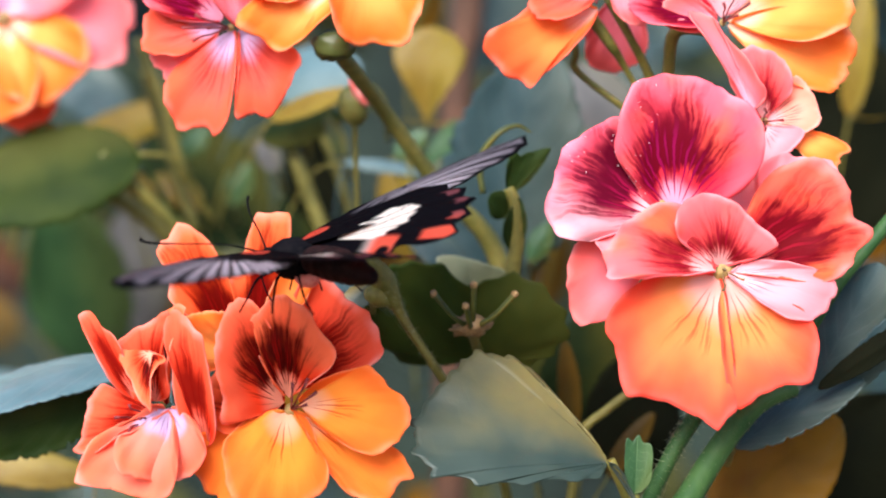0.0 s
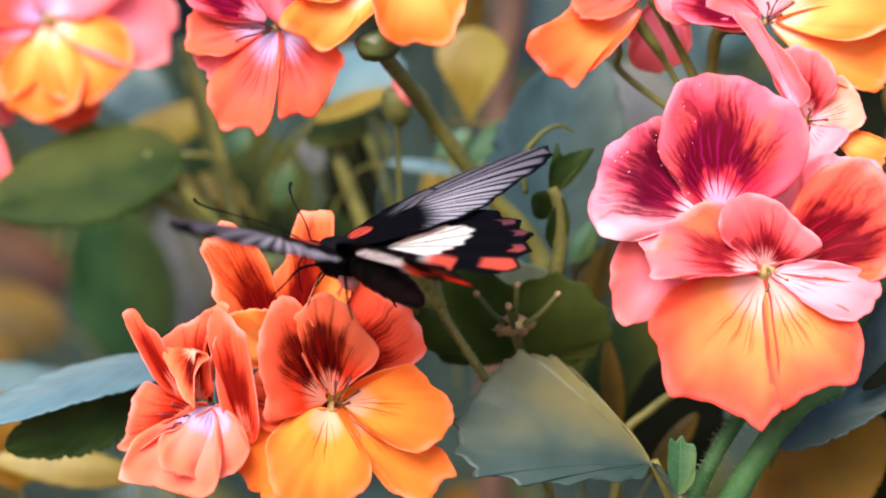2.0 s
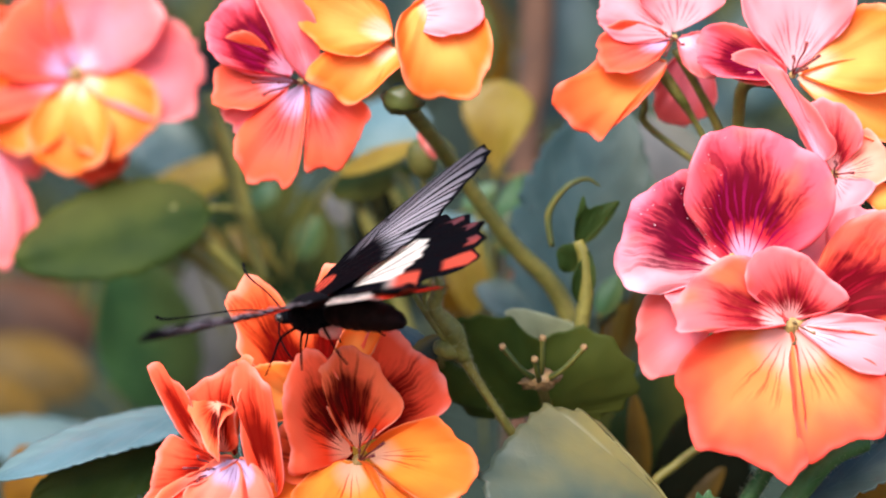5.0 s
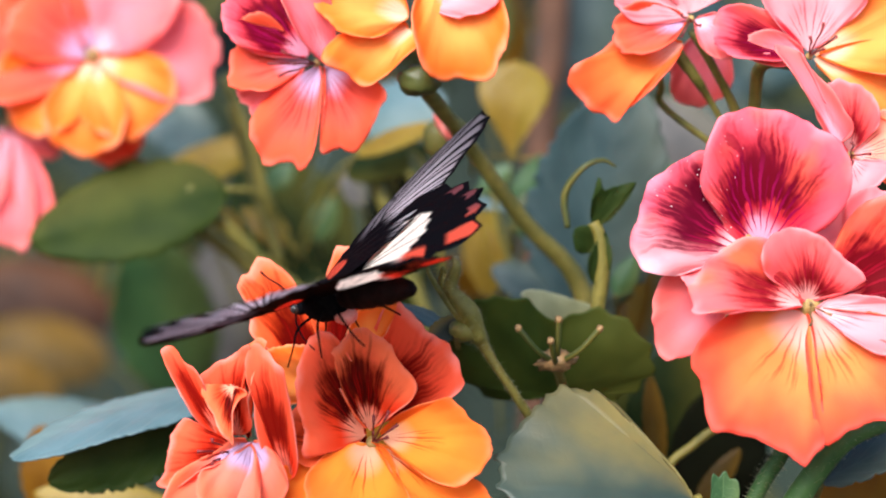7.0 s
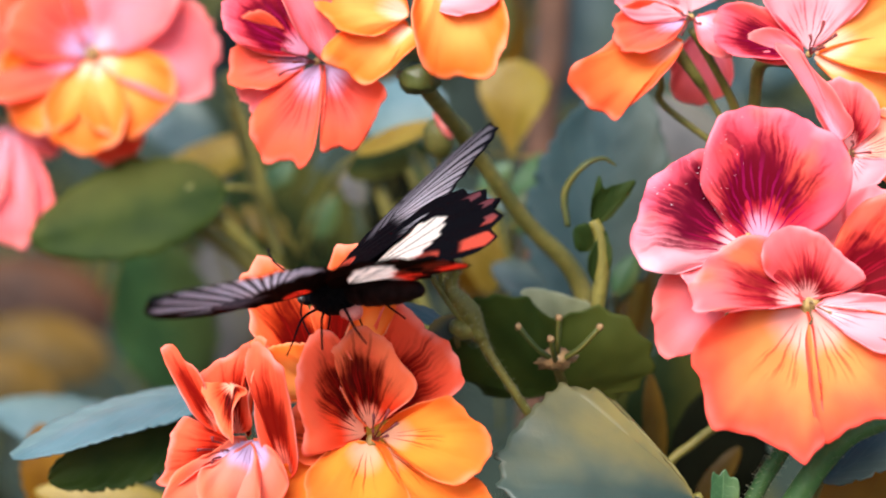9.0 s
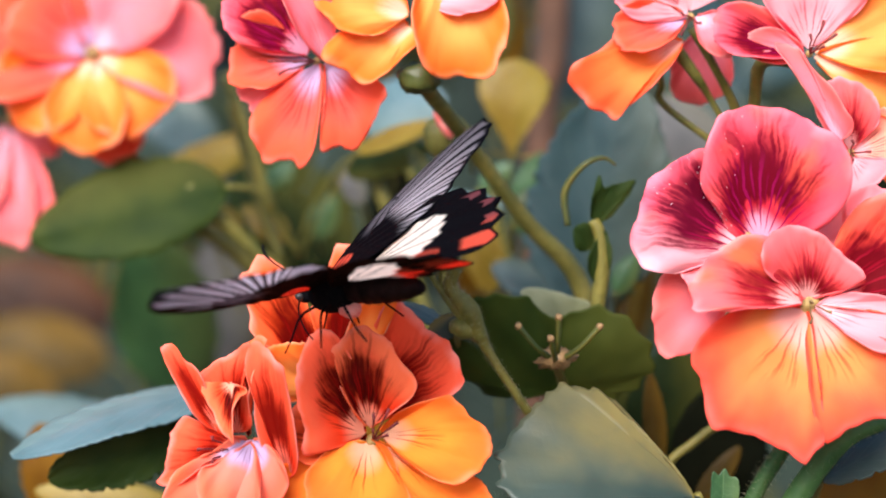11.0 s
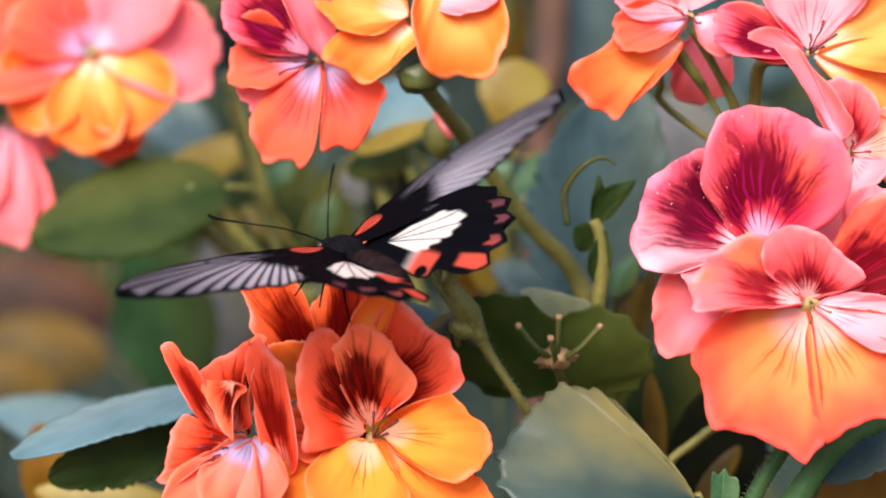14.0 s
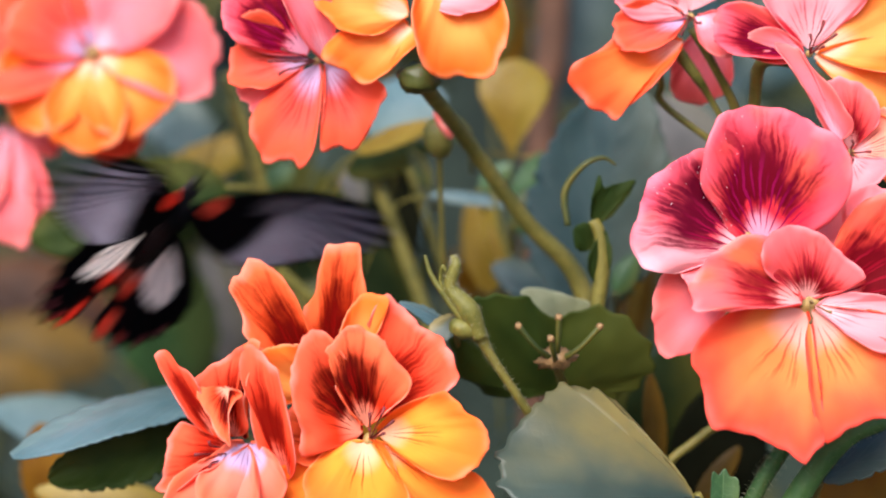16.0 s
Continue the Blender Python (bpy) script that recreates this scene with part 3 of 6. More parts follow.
def leaf_mesh(length, width, bend, fold, cup, ruffle, seed, teeth, serration, swell, nu, nv):
    s0, y, z, theta = spine(nu, bend, 0.0)
    v = np.linspace(-1, 1, nv)
    pts = np.zeros((nu, nv, 3))
    uvs = np.zeros((nu, nv, 2))
    for i in range(nu):
        s = s0[i]
        body = 0.5 * width * math.sin(math.pi * min(max(s, 0.0), 1.0) ** swell * 0.985 + 0.012) ** 0.6
        tooth = 1 - serration * abs(((s * teeth) % 1.0) - 0.35) * (0.6 + 0.4 * math.sin(s * 40))
        for j in range(nv):
            av = abs(v[j])
            half = body * (1 + (tooth - 1) * av ** 4)
            wave = noise.noise(Vector((seed, v[j] * 1.6, s * 2.5)))
            pleat = math.sin((s - av * 0.37) * 6 * 2 * math.pi) * 0.006 * width * av
            lift = -fold * half * av + cup * half * v[j] ** 2 + ruffle * width * wave * (0.2 + av) + pleat
            pts[i, j] = (half * v[j], y[i] * length - lift * math.sin(theta[i]), z[i] * length + lift * math.cos(theta[i]))
            uvs[i, j] = (0.5 + 0.5 * v[j], s)
    return pts, uvs


leaf_count = 0


def scalloped(shape, depth):
    """A leaf's rim with a notch between each two of its points."""
    rim = []
    for a, b in zip(shape, shape[1:]):
        mid = ((a[0] + b[0]) / 2, (a[1] + b[1]) / 2)
        rim += [a, (mid[0] * (1 - depth), mid[1] + (0.45 - mid[1]) * depth)]
    return rim + [shape[-1]]


def vein_lines(pts, pairs):
    """Lines on a leaf's upper face: the midrib, then pairs of side veins."""
    nu, nv = pts.shape[:2]
    mid = nv // 2
    yield [Vector(pts[i, mid]) for i in range(0, nu - 2, max(nu // 10, 1))], 1.0
    for k in range(pairs):
        start = 0.04 + 0.72 * k / pairs
        for way in (-1, 1):
            line = []
            for q in np.linspace(0, 0.92, 6):
                i = min(int((start + 0.30 * q ** 1.2) * (nu - 1)), nu - 2)
                line.append(Vector(pts[i, int(round(mid + way * q * mid))]))
            yield line, 0.55


def leaf(base, tip, width, material, label, facing=(0, -1, 0.5), bend=0.4, fold=0.1, cup=0.0, ruffle=0.06, teeth=14, serration=0.22, swell=0.85, stalk=(), fine=True, veins=True, stalk_material="stem", radius=0.09, shape=()):
    global leaf_count
    leaf_count += 1
    ob = thing("geranium_leaf", cm(base), label, "leaf", "geranium leaves")
    base_m, tip_m = cm(base), cm(tip)
    nu, nv = (72, 21) if fine else (36, 13)
    m = frame_of(base_m, tip_m, facing)
    size = (tip_m - base_m).length
    pts, uvs = leaf_mesh(size, width / 100, bend, fold, cup, ruffle, leaf_count * 5.1, teeth, serration, swell, nu, nv)
    verts, faces, uvs = sheet(pts, uvs, 0.0003) if not shape else petal_mesh(size, width / 100, cup, bend, 0.0, ruffle, leaf_count * 5.1, 0, 0.03, 0, shape)
    blade = part("blade", mesh_of("blade", verts, faces, uvs), M[material], ob, "", m)
    grid = np.asarray(verts[: 26 * 89]).reshape(26, 89, 3) if shape else None
    rays = [([Vector(grid[i, j]) for i in range(0, 25, 3)], 0.5 if abs(j - 44) > 6 else 0.9) for j in (21, 29, 37, 45, 53, 61, 69)] if shape and veins else ()
    for line, thick in rays if shape else vein_lines(pts, 5 if fine else 0) if veins else ():
        r = size * 0.0075 * thick
        verts, faces, uvs = tube_mesh([p + Vector((0, 0, 0.0004 + 0.2 * r if shape else -0.2 * r)) for p in line], [r, r * 0.8, r * 0.3], 6, 2)
        name = "midrib" if thick > 0.8 else "vein"
        part(name, mesh_of(name, verts, faces, uvs), M["leaf_rib" if shape and material == "leaf" else material], blade, "", m)
    if stalk is None:
        # a short stalk that runs back into the bed
        stalk, radius = (Vector(base) + Vector((0.05, 0.5, -0.15)), Vector(base) + Vector((0.1, 1.3, -0.5))), 0.05
    if not stalk:
        b = Vector(base)
        back = (b - Vector(tip)).normalized()
        stalk = (b + back * 0.8 + Vector((0, 0.5, -0.4)), b + back * 1.6 + Vector((0, 1.5, -2.0)))
        radius = 0.012 * size * 100
    tube("petiole", [base, *stalk], [radius, radius * 1.1, radius * 1.2], stalk_material, ob)
    return ob


def fuzz(points, radii, count, parent, length=0.10, seed=5):
    """Fine pale hairs that stand off a stem."""
    rnd = random.Random(seed)
    line = smooth_line([cm(p) for p in points], 8)
    verts, faces = [], []
    for k in range(count):
        q = rnd.random() * (len(line) - 1.001)
        i = int(q)
        p = line[i].lerp(line[i + 1], q - i)
        rad = float(np.interp(q / (len(line) - 1), np.linspace(0, 1, len(radii)), radii)) / 100
        way = (line[i + 1] - line[i]).normalized()
        out = Vector((rnd.gauss(0, 1), rnd.gauss(0, 1), rnd.gauss(0, 1)))
        out = (out - way * out.dot(way)).normalized()
        side = way.cross(out) * 0.00004
        a = p + out * rad * 0.9
        b = a + (out + way * rnd.uniform(-0.3, 0.3)) * (length / 100) * rnd.uniform(0.4, 1.0)
        o = len(verts)
        verts += [a - side, a + side, a + way * 0.00006, b]
        faces += [(o, o + 1, o + 3), (o + 1, o + 2, o + 3), (o + 2, o, o + 3)]
    tagged(part("hairs", mesh_of("hairs", verts, faces), M["hair"], parent, "fine pale hairs"), kind="stuff")


def stem(points, radii, label, material="stem"):
    ob = thing("geranium_shoot", cm(points[0]), label, "shoot", "geranium shoots")
    tube("stem", points, radii, material, ob, sides=12)
    return ob


# ---- the setting ----
def build_ground():
    n = 60
    rr = np.concatenate([[0], np.geomspace(0.3, 900, 30)])
    verts, faces = [], []
    for i, r in enumerate(rr):
        for k in range(n):
            a = 2 * math.pi * k / n
            h = 0.02 * noise.noise(Vector((r * math.cos(a) * 3, r * math.sin(a) * 3, 0))) if r < 20 else 0
            verts.append((r * math.cos(a), r * math.sin(a), h))
    for i in range(len(rr) - 1):
        for k in range(n):
            a, b = i * n + k, i * n + (k + 1) % n
            faces.append((a, a + n, b + n, b))
    ob = new("ground", mesh_of("ground", verts, faces))
    ob.data.materials.append(M["soil"])
    tagged(ob, "dark brown garden soil under the geranium bed", "ground", kind="structure")


def leaf_cloud(name, label, count, box, size, material, seed, category="foliage"):
    """Uncountable foliage behind the bouquet: many small bent leaves in one mesh."""
    rnd = random.Random(seed)
    verts, faces, uvs = [], [], []
    for k in range(count):
        at = Vector([rnd.uniform(lo, hi) for lo, hi in box])
        length = rnd.uniform(*size)
        v, f, u = sheet(*leaf_mesh(length, length * rnd.uniform(0.6, 0.95), rnd.uniform(0, 0.9), 0.15, 0.0, 0.08, seed + k * 1.7, 8, 0.2, 0.85, 12, 7), 0.0003)
        m = Matrix.Translation(at) @ pose(0, 0, 0, rnd.uniform(20, 110), rnd.uniform(-40, 40), rnd.uniform(0, 360))
        o = len(verts)
        verts += [m @ Vector(p) for p in v]
        faces += [tuple(o + i for i in q) for q in f]
        uvs += [tuple(q) for q in u]
    ob = new(name, mesh_of(name, verts, faces, uvs))
    ob.data.materials.append(M[material])
    return tagged(ob, label, category, kind="stuff")


build_ground()
hedge = new("backdrop", mesh_of("backdrop", [(-3, 1.6, 0), (3, 1.6, 0), (3, 1.6, 2.2), (-3, 1.6, 2.2), (-3, 1.9, 0), (3, 1.9, 0), (3, 1.9, 2.2), (-3, 1.9, 2.2)],
                                [(0, 1, 2, 3), (5, 4, 7, 6), (3, 2, 6, 7), (1, 5, 6, 2), (4, 0, 3, 7)], smooth=False))
hedge.data.materials.append(M["hedge"])
tagged(hedge, "dense dark green hedge behind the flower bed", "hedge", kind="structure")
leaf_cloud("far_foliage", "blurred deep green foliage behind the geraniums", 420, ((-0.75, 0.75), (0.6, 1.4), (0.1, 1.15)), (0.05, 0.10), "leaf_far", 3)
leaf_cloud("yellowing_foliage", "blurred yellowing leaves deep in the bed", 60, ((-0.45, 0.45), (0.4, 0.9), (0.35, 0.8)), (0.03, 0.06), "leaf_amber", 11)
leaf_cloud("blue_green_foliage", "blurred blue-green geranium leaves behind the blooms", 80, ((-0.4, 0.4), (0.35, 0.6), (0.3, 0.85)), (0.04, 0.07), "leaf_blue", 21)

# ---- flower head that the butterfly visits ----
def visited_head():
    head = flower_head((-1.94, 2.00, -5.90), "vivid orange geranium head with dark red throats")
    tube("stem", [(-2.49, 4.00, -11.77), (-2.10, 3.00, -7.68), (-1.94, 2.00, -4.84), (-1.69, 1.00, -3.69)], [0.2, 0.18, 0.16, 0.14], "stem_green", head)
    # the flower behind, on which the butterfly stands
    back = flower(head, (-2.17, 1.40, -2.22), "orange flower with dark red blotches", 0)
    petal(back, (-2.12, 1.40, -2.78), (-3.48, 1.00, -0.22), 1.27, "orange_upper", 0.25, 0.3, 0.2, 0.1, (0.35, -1, 0.1), ragged=0.035, shape=((-0.17, 0.30), (-0.21, 0.45), (-0.27, 0.57), (-0.30, 0.68), (-0.24, 0.74), (-0.22, 0.92), (-0.10, 0.98), (0.01, 1.01), (0.10, 0.89), (0.13, 0.73), (0.11, 0.56), (0.09, 0.39), (0.06, 0.21)))
    petal(back, (-2.04, 1.50, -2.70), (-1.83, 1.20, 0.14), 1.24, "orange_upper", 0.25, 0.2, 0.12, 0.07, (-0.2, -1, 0.1), ragged=0.035, shape=((-0.17, 0.13), (-0.23, 0.42), (-0.20, 0.59), (-0.16, 0.69), (-0.14, 0.83), (-0.10, 0.99), (-0.00, 0.98), (0.11, 1.01), (0.14, 0.86), (0.19, 0.68), (0.20, 0.46), (0.15, 0.16)))
    petal(back, (-1.85, 1.20, -2.31), (-1.37, 0.70, -0.72), 0.71, "apricot", 0.5, 0.5, 0.4, 0.12, (0.3, -1, 0.2), ragged=0.035, shape=((-0.13, 0.30), (-0.18, 0.55), (-0.12, 0.82), (0.01, 1.00), (0.22, 0.97), (0.23, 0.74), (0.17, 0.50), (0.09, 0.25)))
    petal(back, (-1.56, 1.00, -3.18), (0.08, 0.60, -1.62), 2.16, "orange_red", 0.2, 0.3, 0.15, 0.12, (-0.2, -1, 0.3), ragged=0.035, shape=((-0.28, 0.29), (-0.45, 0.50), (-0.51, 0.68), (-0.58, 0.87), (-0.36, 0.92), (-0.16, 0.94), (-0.02, 0.98), (0.23, 0.93), (0.35, 0.79), (0.31, 0.60), (0.19, 0.40), (0.09, 0.16)))
    petal(back, (-2.31, 1.20, -2.57), (-3.38, 0.60, -2.02), 1.23, "apricot", 0.3, 0.4, 0.2, 0.14)
    # the open flower in front
    front = flower(head, (-1.30, 0.15, -3.38), "open orange flower with a maroon blotch", 5, (0.05, -1, 0.1), 0.2, (0.12, 0.22))
    petal(front, (-1.42, 0.10, -3.28), (-2.30, -0.30, -1.43), 1.47, "orange_left", 0.12, 0.3, 0.2, 0.1, (0.2, -1, 0.1), ragged=0.035, shape=((-0.18, -0.03), (-0.40, 0.04), (-0.56, 0.10), (-0.50, 0.32), (-0.43, 0.65), (-0.31, 0.83), (-0.13, 0.98), (0.03, 1.02), (0.11, 0.93), (0.12, 0.79), (0.14, 0.63), (0.11, 0.37)))
    petal(front, (-1.36, 0.10, -3.20), (-1.27, -0.45, -1.45), 1.60, "orange_right", 0.12, 0.45, 0.5, 0.12, (-0.1, -1, 0.1), ragged=0.035, shape=((-0.24, 0.33), (-0.40, 0.63), (-0.45, 0.81), (-0.31, 0.97), (-0.16, 1.04), (-0.02, 0.98), (0.12, 0.94), (0.21, 0.81), (0.34, 0.69), (0.42, 0.57), (0.39, 0.44), (0.27, 0.34), (0.13, 0.19)))
    petal(front, (-1.19, 0.10, -3.25), (0.88, -0.40, -3.20), 1.58, "orange_lower", 0.15, 0.3, 0.2, 0.13, (-0.1, -1, 0.4), ragged=0.035, shape=((-0.11, 0.12), (-0.21, 0.32), (-0.31, 0.58), (-0.28, 0.69), (-0.15, 0.80), (-0.07, 0.93), (0.02, 1.01), (0.13, 0.99), (0.26, 0.89), (0.41, 0.77), (0.43, 0.62), (0.36, 0.44), (0.24, 0.27), (0.12, 0.12)))
    petal(front, (-1.25, 0.15, -3.38), (0.82, -0.20, -4.41), 1.11, "orange_lower", 0.2, 0.4, 0.2, 0.14, (-0.1, -1, 0.5), ragged=0.035, shape=((-0.01, 0.27), (0.06, 0.46), (0.04, 0.65), (-0.10, 0.77), (-0.10, 0.90), (0.00, 1.06), (0.11, 0.98), (0.29, 0.94), (0.37, 0.74), (0.34, 0.57), (0.26, 0.38), (0.12, 0.18)))
    petal(front, (-1.38, 0.10, -3.36), (-1.60, -0.50, -4.97), 1.89, "orange_lower", 0.2, 0.45, 0.25, 0.13, (0, -1, 0.5), ragged=0.035, shape=((-0.19, 0.07), (-0.30, 0.20), (-0.41, 0.39), (-0.55, 0.61), (-0.50, 0.84), (-0.22, 1.01), (0.11, 1.05), (0.39, 0.93), (0.48, 0.74), (0.54, 0.51), (0.46, 0.29), (0.32, 0.12), (0.14, 0.09)))
    petal(front, (-1.35, 0.30, -3.52), (-2.80, 0.10, -3.05), 1.50, "orange_upper", 0.2, 0.3, 0.2, 0.12, (0.2, -1, 0.3))
    petal(front, (-1.45, 0.25, -3.53), (-2.90, 0.10, -4.75), 1.60, "orange_lower", 0.25, 0.4, 0.2, 0.14, (0.2, -1, 0.4))
    # the flower that turns aside
    side = flower(head, (-3.79, 0.30, -3.64), "coral flower turned aside with a lilac throat", 4, (-0.4, -1, 0.1), 0.1, (-0.05, -0.02))
    petal(side, (-4.00, 0.10, -3.35), (-5.05, -0.10, -1.88), 0.49, "orange_red", 0.7, 0.3, 0.1, 0.12, (0.5, -1, 0.1), ragged=0.035, shape=((-0.11, 0.19), (-0.15, 0.39), (-0.11, 0.67), (-0.06, 0.91), (-0.01, 1.05), (0.09, 1.00), (0.09, 0.86), (0.12, 0.67), (0.11, 0.51), (0.08, 0.38), (0.06, 0.16)))
    petal(side, (-3.72, 0.30, -3.37), (-3.86, 0.00, -1.94), 1.01, "orange_red", 0.4, 0.5, 0.3, 0.16, (-0.4, -1, 0.1), ragged=0.035, shape=((-0.31, 0.28), (-0.42, 0.53), (-0.42, 0.69), (-0.27, 0.86), (0.02, 1.04), (0.26, 1.16), (0.27, 0.97), (0.20, 0.75), (0.22, 0.54), (0.27, 0.29), (0.21, 0.11)))
    petal(side, (-3.81, -0.10, -2.43), (-3.73, -0.40, -3.45), 0.91, "orange_right", 0.4, 0.5, 0.4, 0.16, (-0.4, -1, 0.2), ragged=0.035, shape=((-0.38, 0.26), (-0.19, 0.33), (-0.09, 0.54), (-0.07, 0.82), (0.00, 1.01), (0.13, 0.84), (0.36, 0.42), (0.47, -0.02)))
    petal(side, (-2.77, 0.10, -4.10), (-3.29, -0.30, -1.70), 0.79, "orange_red", 0.45, 0.5, 0.3, 0.1, (-0.35, -1, 0), ragged=0.035, shape=((-0.11, 0.20), (-0.13, 0.40), (-0.10, 0.65), (-0.13, 0.88), (-0.08, 1.01), (-0.01, 0.99), (0.09, 0.87), (0.18, 0.78), (0.19, 0.52), (0.18, 0.32), (0.16, 0.19), (0.09, 0.07)))
    petal(side, (-3.60, 0.10, -3.60), (-5.00, -0.30, -4.17), 1.10, "orange_red", 0.25, 0.4, 0.2, 0.12, (-0.3, -1, 0.4), ragged=0.035, shape=((-0.06, 0.24), (-0.09, 0.55), (-0.14, 0.84), (-0.01, 1.04), (0.11, 0.88), (0.40, 0.67), (0.56, 0.49), (0.46, 0.38), (0.25, 0.10)))
    petal(side, (-3.50, 0.10, -3.42), (-3.93, -0.50, -4.72), 1.68, "lilac_lip", 0.2, 0.45, 0.25, 0.14, (-0.2, -1, 0.5), ragged=0.035, shape=((-0.23, 0.23), (-0.42, 0.61), (-0.45, 0.96), (-0.19, 1.24), (0.27, 1.35), (0.65, 1.19), (0.67, 0.87), (0.59, 0.60), (0.39, 0.41), (0.22, 0.11)))
    petal(side, (-3.44, 0.05, -3.41), (-3.23, -0.60, -4.51), 1.60, "lilac_lip", 0.25, 0.4, 0.25, 0.14, (0.1, -1, 0.5), ragged=0.035, shape=((-0.22, 0.14), (-0.40, 0.51), (-0.43, 0.80), (-0.19, 1.02), (0.20, 1.12), (0.68, 0.99), (0.81, 0.77), (0.73, 0.49), (0.51, 0.39), (0.13, 0.14)))
    petal(side, (-3.55, 0.30, -3.42), (-3.39, 0.10, -1.67), 0.72, "orange_upper", 0.8, 0.3, 0.2, 0.16, (-0.9, -1, 0.0), heart=0.5)
    return head


def rose_head():
    head = flower_head((6.74, 1.00, -4.20), "rose and orange geranium head with maroon blotches")
    # upper flower
    top = flower(head, (5.38, 0.00, 0.23), "rose flower with wine-dark upper petals", 3, (-0.1, -1, -0.1), 0.14, (0, -0.1), "pistil")
    petal(top, (5.74, 0.50, 0.23), (7.46, 0.50, 1.13), 1.93, "rose_pale", 0.2, 0.4, 0.2, 0.14)
    petal(top, (5.62, 0.00, 0.02), (5.70, -0.10, 2.65), 2.55, "rose_upper", 0.28, 0.5, 0.2, 0.11, (-0.1, -1, 0), ragged=0.035, shape=((-0.17, 0.04), (-0.30, 0.23), (-0.42, 0.42), (-0.42, 0.54), (-0.39, 0.70), (-0.33, 0.87), (-0.20, 0.96), (-0.04, 1.00), (0.11, 0.97), (0.32, 0.83), (0.48, 0.70), (0.54, 0.57), (0.55, 0.42), (0.49, 0.28), (0.38, 0.16), (0.19, 0.06)))
    petal(top, (5.47, 0.00, -0.04), (3.33, -0.20, 0.39), 2.29, "rose_side", 0.2, 0.5, 0.25, 0.12, (0.1, -1, 0.3), ragged=0.035, shape=((-0.09, 0.20), (-0.22, 0.42), (-0.34, 0.70), (-0.31, 0.88), (-0.12, 1.00), (0.08, 1.00), (0.33, 0.96), (0.49, 0.86), (0.65, 0.65), (0.70, 0.53), (0.52, 0.46), (0.31, 0.31), (0.14, 0.15)))
    petal(top, (5.48, -0.05, -0.08), (4.38, -0.35, -0.48), 0.72, "rose_pale", 0.25, 0.5, 0.3, 0.14, (0, -1, 0.5), ragged=0.035, shape=((-0.22, 0.28), (-0.36, 0.68), (-0.36, 1.05), (-0.09, 1.23), (0.13, 1.16), (0.23, 0.79), (0.19, 0.30)))
    petal(top, (5.20, 0.20, -0.36), (3.95, 0.30, -1.82), 1.31, "pink", 0.3, 0.4, 0.2, 0.12, (-0.2, -1, 0.2), ragged=0.035, shape=((-0.19, 0.18), (-0.23, 0.46), (-0.24, 0.74), (-0.17, 0.91), (-0.02, 1.06), (0.20, 0.93), (0.41, 0.63), (0.45, 0.43), (0.27, 0.21)))
    rnd = random.Random(12)
    verts, faces = [], []
    for ob, low_j, high_j in [(o, *span) for o, span in zip([o for o in top.children if o.name.startswith("petal")][1:3], ((8, 40), (46, 80)))]:
        m = Matrix.Translation(origin(top)) @ ob.matrix_basis
        for k in range(28):
            i, j = min(25, int(13 + 14 * rnd.random() ** 0.6)), rnd.randint(low_j, high_j)
            p = m @ ob.data.vertices[i * 89 + j].co + Vector((0, -0.0001, 0))
            r = rnd.uniform(0.00004, 0.00015)
            o = len(verts)
            verts += [p + Vector(q) * r for q in ((1, 0, 0), (-1, 0, 0), (0, 1, 0), (0, -1, 0), (0, 0, 1), (0, 0, -1))]
            faces += [tuple(o + q for q in f) for f in ((0, 2, 4), (2, 1, 4), (1, 3, 4), (3, 0, 4), (2, 0, 5), (1, 2, 5), (3, 1, 5), (0, 3, 5))]
    tagged(part("pollen", mesh_of("pollen", verts, faces), M["pollen"], head, "fine pale grains"), kind="stuff")
    # lower flower
    low = flower(head, (6.47, -0.14, -0.95), "rose flower with orange lower petals", 3, (0, -1, -0.1), 0.42, (0, -0.05), "pistil")
    petal(low, (6.53, -0.20, -0.97), (8.77, -0.40, -0.01), 2.15, "rose_deep", 0.25, 0.5, 0.2, 0.12, (-0.1, -1, 0.2), ragged=0.035, shape=((-0.08, 0.19), (-0.22, 0.32), (-0.39, 0.36), (-0.52, 0.58), (-0.52, 0.80), (-0.41, 0.97), (-0.27, 1.05), (-0.09, 1.02), (0.15, 1.06), (0.25, 0.89), (0.35, 0.72), (0.33, 0.55), (0.19, 0.31)))
    petal(low, (6.51, -0.42, -1.01), (8.29, -0.75, -1.43), 0.99, "rose_pale", 0.2, 0.4, 0.2, 0.1, (0, -1, 0.3), ragged=0.035, shape=((-0.16, 0.17), (-0.21, 0.53), (-0.22, 0.89), (-0.09, 1.02), (0.18, 0.95), (0.31, 0.75), (0.30, 0.53), (0.15, 0.23)))
    petal(low, (6.47, -0.35, -1.05), (7.20, -0.90, -3.13), 1.77, "rose_lower", 0.12, 0.4, 0.1, 0.08, (-0.1, -1, 0.35), ragged=0.035, shape=((-0.12, 0.08), (-0.32, 0.33), (-0.47, 0.53), (-0.44, 0.77), (-0.31, 1.00), (-0.14, 0.98), (0.08, 0.96), (0.29, 1.02), (0.30, 0.82), (0.23, 0.53), (0.14, 0.21)))
